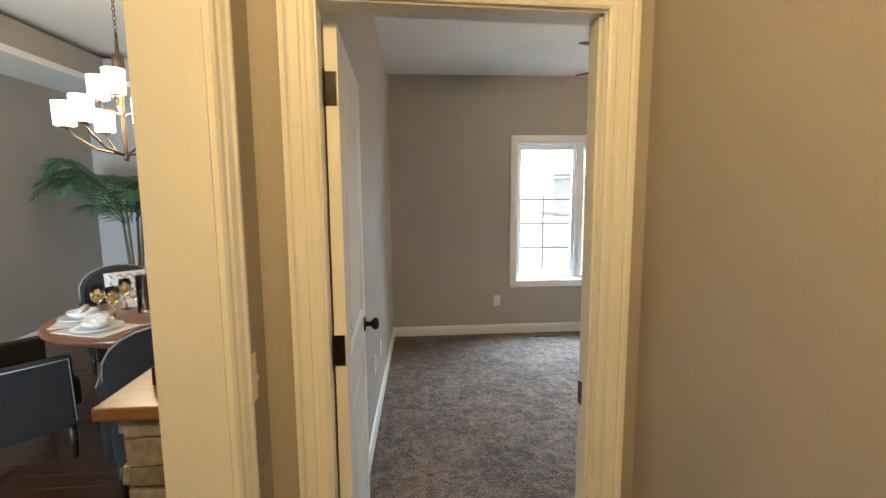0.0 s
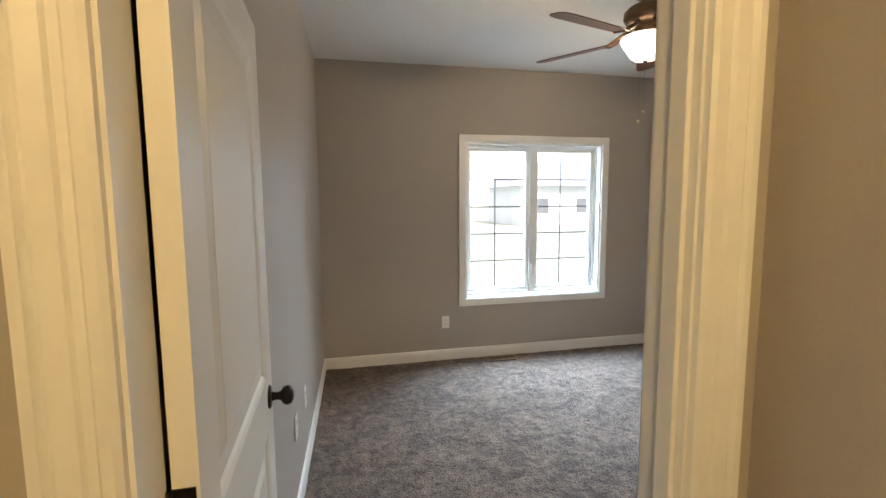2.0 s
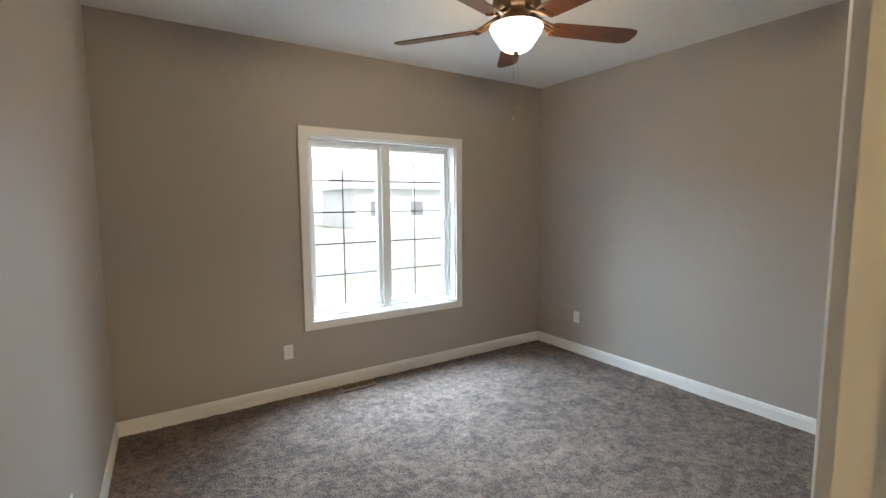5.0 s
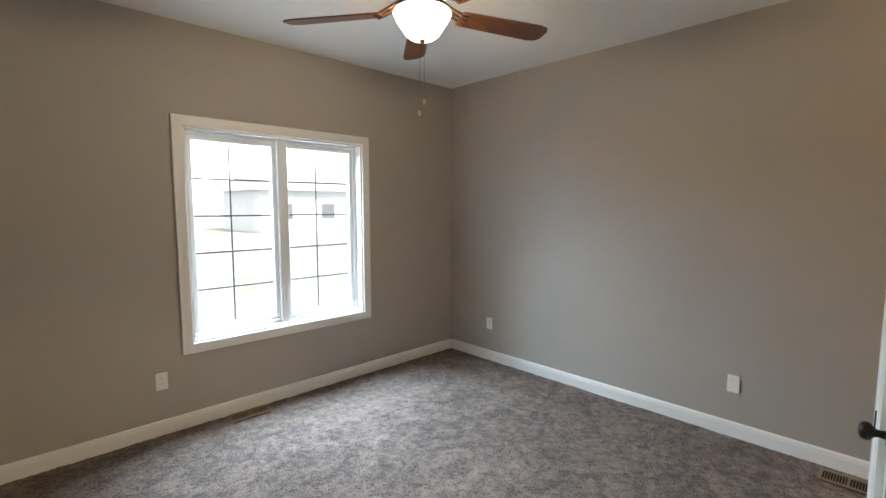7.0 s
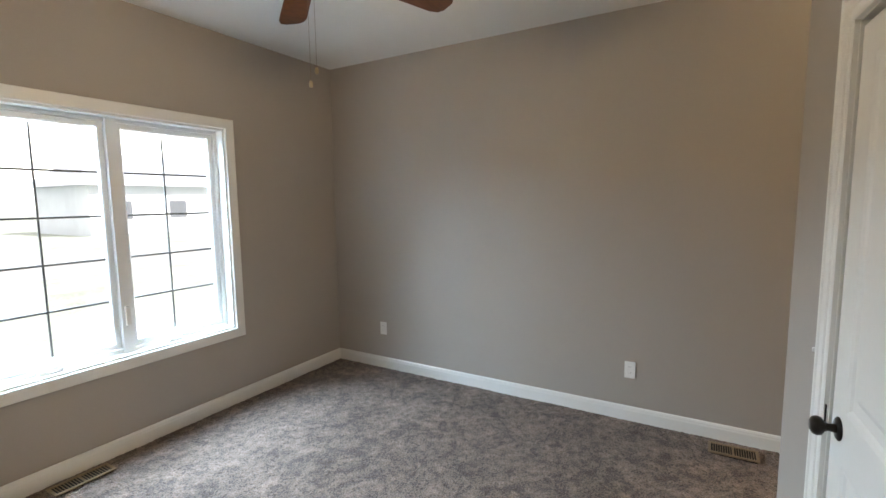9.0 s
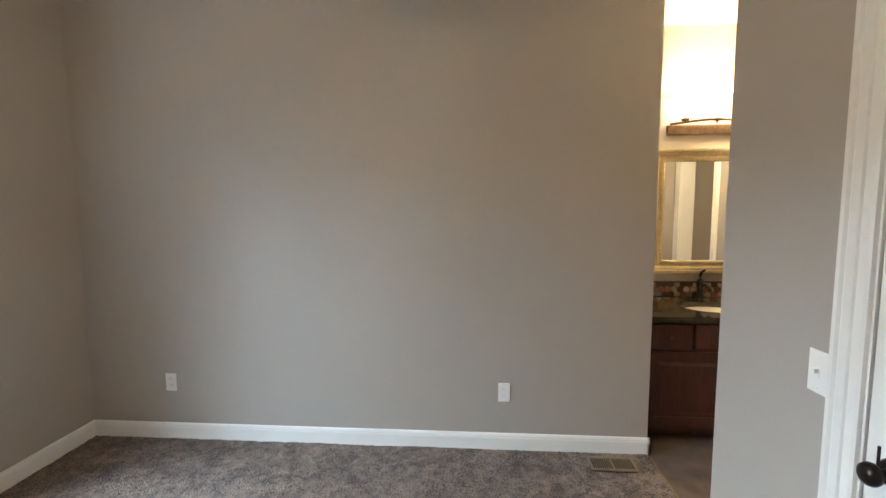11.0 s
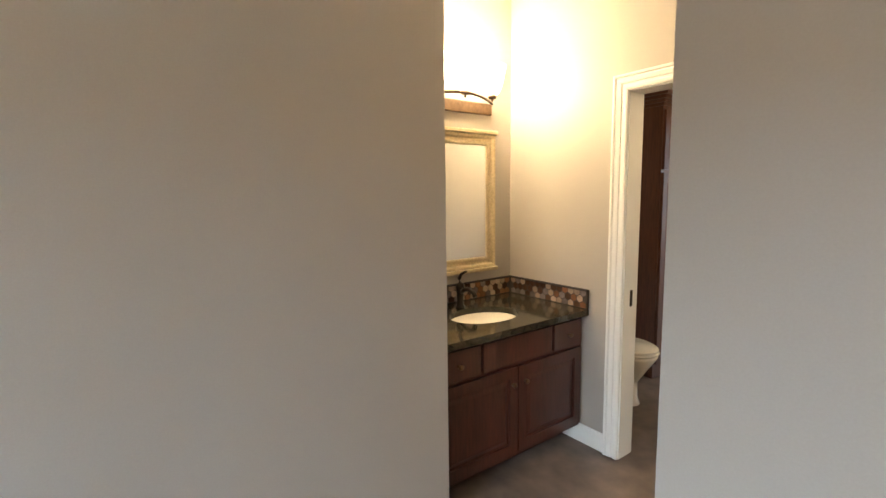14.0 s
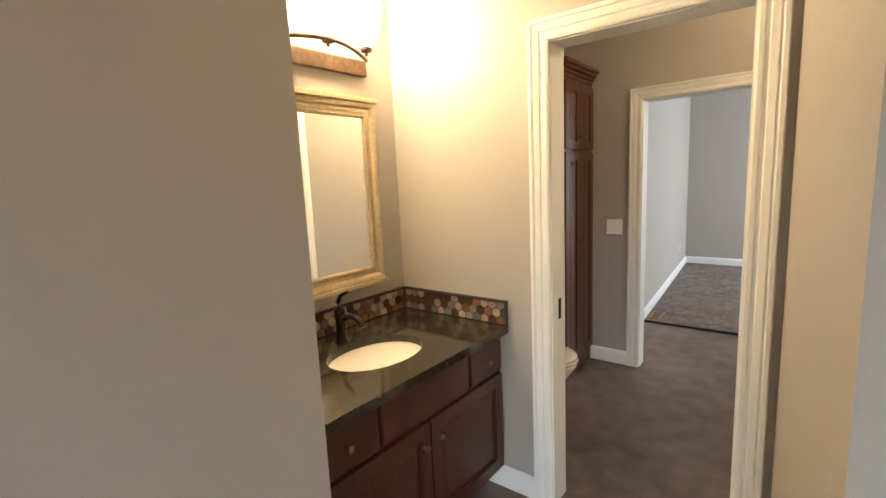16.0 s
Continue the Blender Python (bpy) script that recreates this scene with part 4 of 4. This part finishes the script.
def armchair(m, label):
    """A low upholstered dining armchair that faces +y."""
    ob = thing("dining_armchair", m, label, "chair", "dining chairs")
    part("seat", solid(-0.25, 0.25, -0.22, 0.27, 0.30, 0.47, bevel=0.035), FABRIC, ob)
    bm = bmesh.new()
    n = 13
    prof = []
    for k in range(n):
        a = math.pi * (k / (n - 1))
        prof.append((-0.29 * math.cos(a), -0.26 - 0.05 * math.sin(a) if 0.2 < a < 2.94 else -0.24, 0.66 + 0.26 * math.sin(a) ** 0.7))
    back = bmesh.new()
    inner = [[back.verts.new((x, y + 0.045, z)) for x, y, z in prof], [back.verts.new((x * 0.97, y + 0.05, 0.22)) for x, y, z in prof]]
    outer = [[back.verts.new((x * 1.04, y - 0.05, z)) for x, y, z in prof], [back.verts.new((x * 0.98, y - 0.03, 0.22)) for x, y, z in prof]]
    for k in range(n - 1):
        back.faces.new((inner[0][k], inner[0][k + 1], inner[1][k + 1], inner[1][k]))
        back.faces.new((outer[0][k], outer[0][k + 1], outer[1][k + 1], outer[1][k]))
        back.faces.new((inner[0][k], inner[0][k + 1], outer[0][k + 1], outer[0][k]))
        back.faces.new((inner[1][k], inner[1][k + 1], outer[1][k + 1], outer[1][k]))
    for k in (0, n - 1):
        back.faces.new((inner[0][k], inner[1][k], outer[1][k], outer[0][k]))
    bmesh.ops.recalc_face_normals(back, faces=back.faces[:])
    b = part("backrest", back, FABRIC, ob)
    part("piping", tube([(x * 1.04, y - 0.05, z + 0.003) for x, y, z in prof], 0.005, 6), PIPING, b, "pale welt piping")
    bm.free()
    for sx in (-1, 1):
        x0, x1 = sorted((sx * 0.255, sx * 0.335))
        arm = part("arm", solid(x0, x1, -0.25, 0.22, 0.22, 0.64, bevel=0.025), FABRIC, ob)
        xo = sx * 0.336
        part("piping", tube([(xo, -0.24, 0.625), (xo, 0.20, 0.625), (xo, 0.21, 0.25)], 0.004, 6), PIPING, arm, "pale welt piping")
        for y in (-0.22, 0.2):
            part("leg", tube([(sx * 0.27, y, 0.0), (sx * 0.26, y, 0.24)], [0.016, 0.026], 8), LEGW, ob)
    return ob


armchair(pose(-2.36, 2.72, -0.004, 0, 0, -42), "charcoal upholstered armchair with pale piping at the round table")
armchair(pose(-1.36, 2.58, -0.004, 0, 0, 26), "charcoal upholstered armchair seen from its curved back")
armchair(pose(-2.42, 4.05, -0.004, 0, 0, -134), "charcoal armchair with a patterned cushion behind the table")


def cushion(m):
    ob = thing("cushion", m, "pale throw cushion with a dark trellis pattern on the chair", "cushion")
    bm = bmesh.new()
    n = 12
    for sg in (-1, 1):
        g = [[bm.verts.new(((i / n - 0.5) * 0.40, sg * 0.06 * (max(0.0, 1 - (2 * i / n - 1) ** 4) * max(0.0, 1 - (2 * j / n - 1) ** 4)) ** 0.5, (j / n - 0.5) * 0.40)) for j in range(n + 1)] for i in range(n + 1)]
        for i in range(n):
            for j in range(n):
                bm.faces.new((g[i][j], g[i + 1][j], g[i + 1][j + 1], g[i][j + 1])).smooth = True
    bmesh.ops.remove_doubles(bm, verts=bm.verts[:], dist=1e-5)
    bmesh.ops.recalc_face_normals(bm, faces=bm.faces[:])
    part("cover", bm, CLOTH, ob)
    tr = bmesh.new()
    for i in range(5):
        for j in range(5):
            x, z = (i - 2) * 0.07, (j - 2) * 0.07
            for k in range(2):
                tube([(x - 0.035 + 0.07 * k, 0.064 - 0.4 * (x * x + z * z) * 1.6, z - 0.035), (x, 0.066 - 0.4 * (x * x + z * z) * 1.6, z), (x - 0.035 + 0.07 * k, 0.064 - 0.4 * (x * x + z * z) * 1.6, z + 0.035)], 0.004, 5, tr)
    tagged(part("trellis", tr, FABRIC, ob, "dark woven trellis lines"), kind="stuff")


cushion(pose(-2.36, 3.99, 0.71, 12, 0, -134))


def place_setting(a):
    m = pose(TX + 0.40 * math.cos(a), TY + 0.40 * math.sin(a), 0.7605, 0, 0, math.degrees(a) + 90)
    nap = bmesh.new()
    box(nap, -0.19, 0.19, -0.13, 0.13, 0.0, 0.004, 0.001)
    tagged(done("placemat", nap, CLOTH, m), "pale linen placemat on the dining table", "placemat", "place settings")
    pl = thing("dinner_plate", m @ pose(0, 0, 0.0045), "white plate with a stacked bowl on the placemat", "plate", "place settings")
    part("plate", lathe([(0.0, 0.0), (0.07, 0.0), (0.10, 0.008), (0.13, 0.014), (0.13, 0.017), (0.09, 0.012), (0.0, 0.006)], 36), PLATE, pl)
    part("bowl", lathe([(0.0, 0.008), (0.04, 0.008), (0.07, 0.03), (0.085, 0.055), (0.08, 0.055), (0.06, 0.03), (0.0, 0.016)], 32), PLATE, pl)
    part("napkin", tube([(-0.09, 0.0, 0.064), (0.0, 0.02, 0.072), (0.09, 0.0, 0.064)], [0.01, 0.02, 0.012], 10), CLOTH, pl)


def wine_glass(x, y):
    ob = thing("wine_glass", pose(x, y, 0.7605), "stemmed glass of amber wine on the dining table", "glass", "wine glasses")
    part("glass", lathe([(0.0, 0.0), (0.035, 0.0), (0.03, 0.004), (0.005, 0.01), (0.004, 0.09), (0.02, 0.10), (0.038, 0.13), (0.040, 0.16), (0.033, 0.21), (0.0315, 0.21), (0.038, 0.16), (0.036, 0.13), (0.018, 0.103), (0.0, 0.098)], 24), GLASS, ob)
    part("wine", lathe([(0.0, 0.105), (0.017, 0.107), (0.033, 0.132), (0.035, 0.155), (0.0, 0.155)], 24), WINE, ob)


for a in (200, 250, 120, 320, 30):
    place_setting(radians(a))
for x, y in ((-2.03, 3.02), (-1.90, 2.96), (-1.99, 3.24), (-1.69, 3.05), (-1.61, 3.36)):
    wine_glass(x, y)
vase = thing("candle_vase", pose(-1.81, 3.14, 0.7605), "clear glass cylinder vase on the dining table", "vase")
part("glass", lathe([(0.0, 0.0), (0.045, 0.0), (0.045, 0.25), (0.041, 0.25), (0.041, 0.01), (0.0, 0.01)], 28), GLASS, vase)
part("dried_flowers", tube([(0, 0, 0.012), (0.005, 0, 0.15), (0.02, 0.01, 0.3)], 0.003, 6), STEM, vase)


def palm(m):
    ob = thing("potted_palm", m, "tall potted palm with arching green fronds", "plant")
    part("pot", lathe([(0.0, 0.0), (0.15, 0.0), (0.19, 0.30), (0.20, 0.33), (0.17, 0.33), (0.16, 0.28), (0.0, 0.28)], 28), POT, ob)
    rng = random.Random(7)
    tk = bmesh.new()
    for i in range(4):
        a = i * 1.6
        tube([(0.04 * math.cos(a), 0.04 * math.sin(a), 0.27), (0.06 * math.cos(a), 0.06 * math.sin(a), 0.7), (0.10 * math.cos(a), 0.10 * math.sin(a), 1.3)], [0.02, 0.015, 0.01], 7, tk)
    part("trunk", tk, STEM, ob)
    for i in range(20):
        a = i * 2.399 + rng.uniform(-0.3, 0.3)
        length = rng.uniform(0.75, 1.05)
        rise = rng.uniform(0.5, 1.3)
        start = Vector((0.08 * math.cos(a), 0.08 * math.sin(a), rng.uniform(1.05, 1.40)))
        spine = []
        for k in range(13):
            s = k / 12
            r = length * 0.72 * (s ** 0.9)
            spine.append(start + Vector((math.cos(a) * r, math.sin(a) * r, rise * s - rise * 0.8 * s ** 2.6)))
        bm = bmesh.new()
        tube(spine, [0.006 - 0.0004 * k for k in range(13)], 5, bm)
        side = Vector((-math.sin(a), math.cos(a), 0))
        for k in range(3, 37):
            s = k / 37
            j = min(11, int(s * 12))
            p = spine[j].lerp(spine[j + 1], s * 12 - j)
            d = (spine[j + 1] - spine[j]).normalized()
            ll = 0.26 * math.sin(math.pi * min(1, 0.15 + s * 0.9)) + 0.03
            for sg in (-1, 1):
                q = (side * sg * 0.8 + d * 0.7).normalized()
                tip = p + q * ll + Vector((0, 0, -ll * 0.35 + rng.uniform(-0.02, 0.02)))
                mid = p + q * ll * 0.5 + Vector((0, 0, -0.02))
                wv = d * 0.009
                vs = [bm.verts.new(v) for v in (p - wv * 0.4, mid - wv, tip, mid + wv, p + wv * 0.4)]
                bm.faces.new(vs)
        part("frond", bm, LEAF, ob)


palm(pose(-3.10, 5.35, -0.004) @ Matrix.Scale(1.12, 4))


def chandelier(m):
    ob = thing("chandelier", m, "bronze chandelier with lit white cylinder shades on a chain", "chandelier")
    part("canopy", lathe([(0.0, 1.14), (0.07, 1.14), (0.07, 1.12), (0.02, 1.09), (0.0, 1.09)], 24), BRONZE2, ob)
    ch = bmesh.new()
    for k in range(18):
        z = 0.60 + k * 0.028
        lk = [(0.009 * math.cos(t), 0.0, z + 0.017 * math.sin(t)) if k % 2 else (0.0, 0.009 * math.cos(t), z + 0.017 * math.sin(t)) for t in (math.pi * q / 5 for q in range(11))]
        tube(lk, 0.0028, 5, ch)
    tagged(part("chain", ch, BRONZE2, ob), kind="stuff")
    part("stem", lathe([(0.0, -0.22), (0.012, -0.22), (0.018, -0.19), (0.012, -0.16), (0.016, 0.30), (0.034, 0.32), (0.036, 0.42), (0.034, 0.45), (0.012, 0.47), (0.008, 0.60), (0.0, 0.60)], 20), BRONZE2, ob)
    for tier, n, rr, zz in ((0, 6, 0.31, -0.02), (1, 3, 0.16, 0.17)):
        for i in range(n):
            a = 2 * math.pi * i / n + 0.5 * tier + 0.35
            c, s = math.cos(a), math.sin(a)
            z0 = -0.18 if tier == 0 else 0.08
            arm = part("arm", tube([(c * 0.015, s * 0.015, z0), (c * rr * 0.5, s * rr * 0.5, z0 + 0.03), (c * rr * 0.85, s * rr * 0.85, zz - 0.05), (c * rr, s * rr, zz)], 0.007, 8), BRONZE2, ob)
            part("cup", lathe([(0.0, 0.0), (0.03, 0.0), (0.034, 0.01), (0.0, 0.012)], 18, m=pose(c * rr, s * rr, zz)), BRONZE2, arm)
            sh = part("shade", lathe([(0.052, 0.0), (0.06, 0.004), (0.062, 0.15), (0.058, 0.15), (0.055, 0.01), (0.0, 0.006)], 26, m=pose(c * rr, s * rr, zz + 0.013)), CSHADE, arm, "lit white glass cylinder shade")
            sh.visible_shadow = False


chandelier(pose(-1.89, 3.22, 1.99))
# fixture made up to go with the hall's added lamp, out of view
hl = thing("unseen_hall_light", pose(-0.15, -0.35, H), "unseen flush bronze ceiling light with a frosted dome, added for the hall's warm light", "ceiling light")
part("rim", lathe([(0.0, 0.0), (0.17, 0.0), (0.17, -0.03), (0.14, -0.035), (0.0, -0.035)], 32), BRONZE2, hl)
dome = part("dome", lathe([(0.14, -0.035), (0.13, -0.07), (0.08, -0.10), (0.0, -0.11)], 32), BOWL, hl, "lit frosted glass dome")
dome.visible_shadow = False

# ---- hardwood boards of the dining room floor ----
boards = thing("floor_boards", pose(0, 0, -0.004), "dark reddish hardwood boards of the dining room", "floor", kind="structure")
bm_plain = solid(0, 1.195, 0, 0.121, 0, 0.004, bevel=0.001)
board_mesh = bpy.data.meshes.new("board")
bm_plain.to_mesh(board_mesh)
bm_plain.free()
board_mesh.materials.append(PLANK)
rb = random.Random(2)
for j in range(36):
    off = rb.uniform(-1.2, 0)
    for i in range(3):
        x = -3.95 + off + 1.2 * i + 1.2
        if x > -1.75:
            continue
        b = new("board", board_mesh)
        b.parent = boards
        b.matrix_basis = Matrix.Translation((x, 0.9 + j * 0.124, 0.0005))
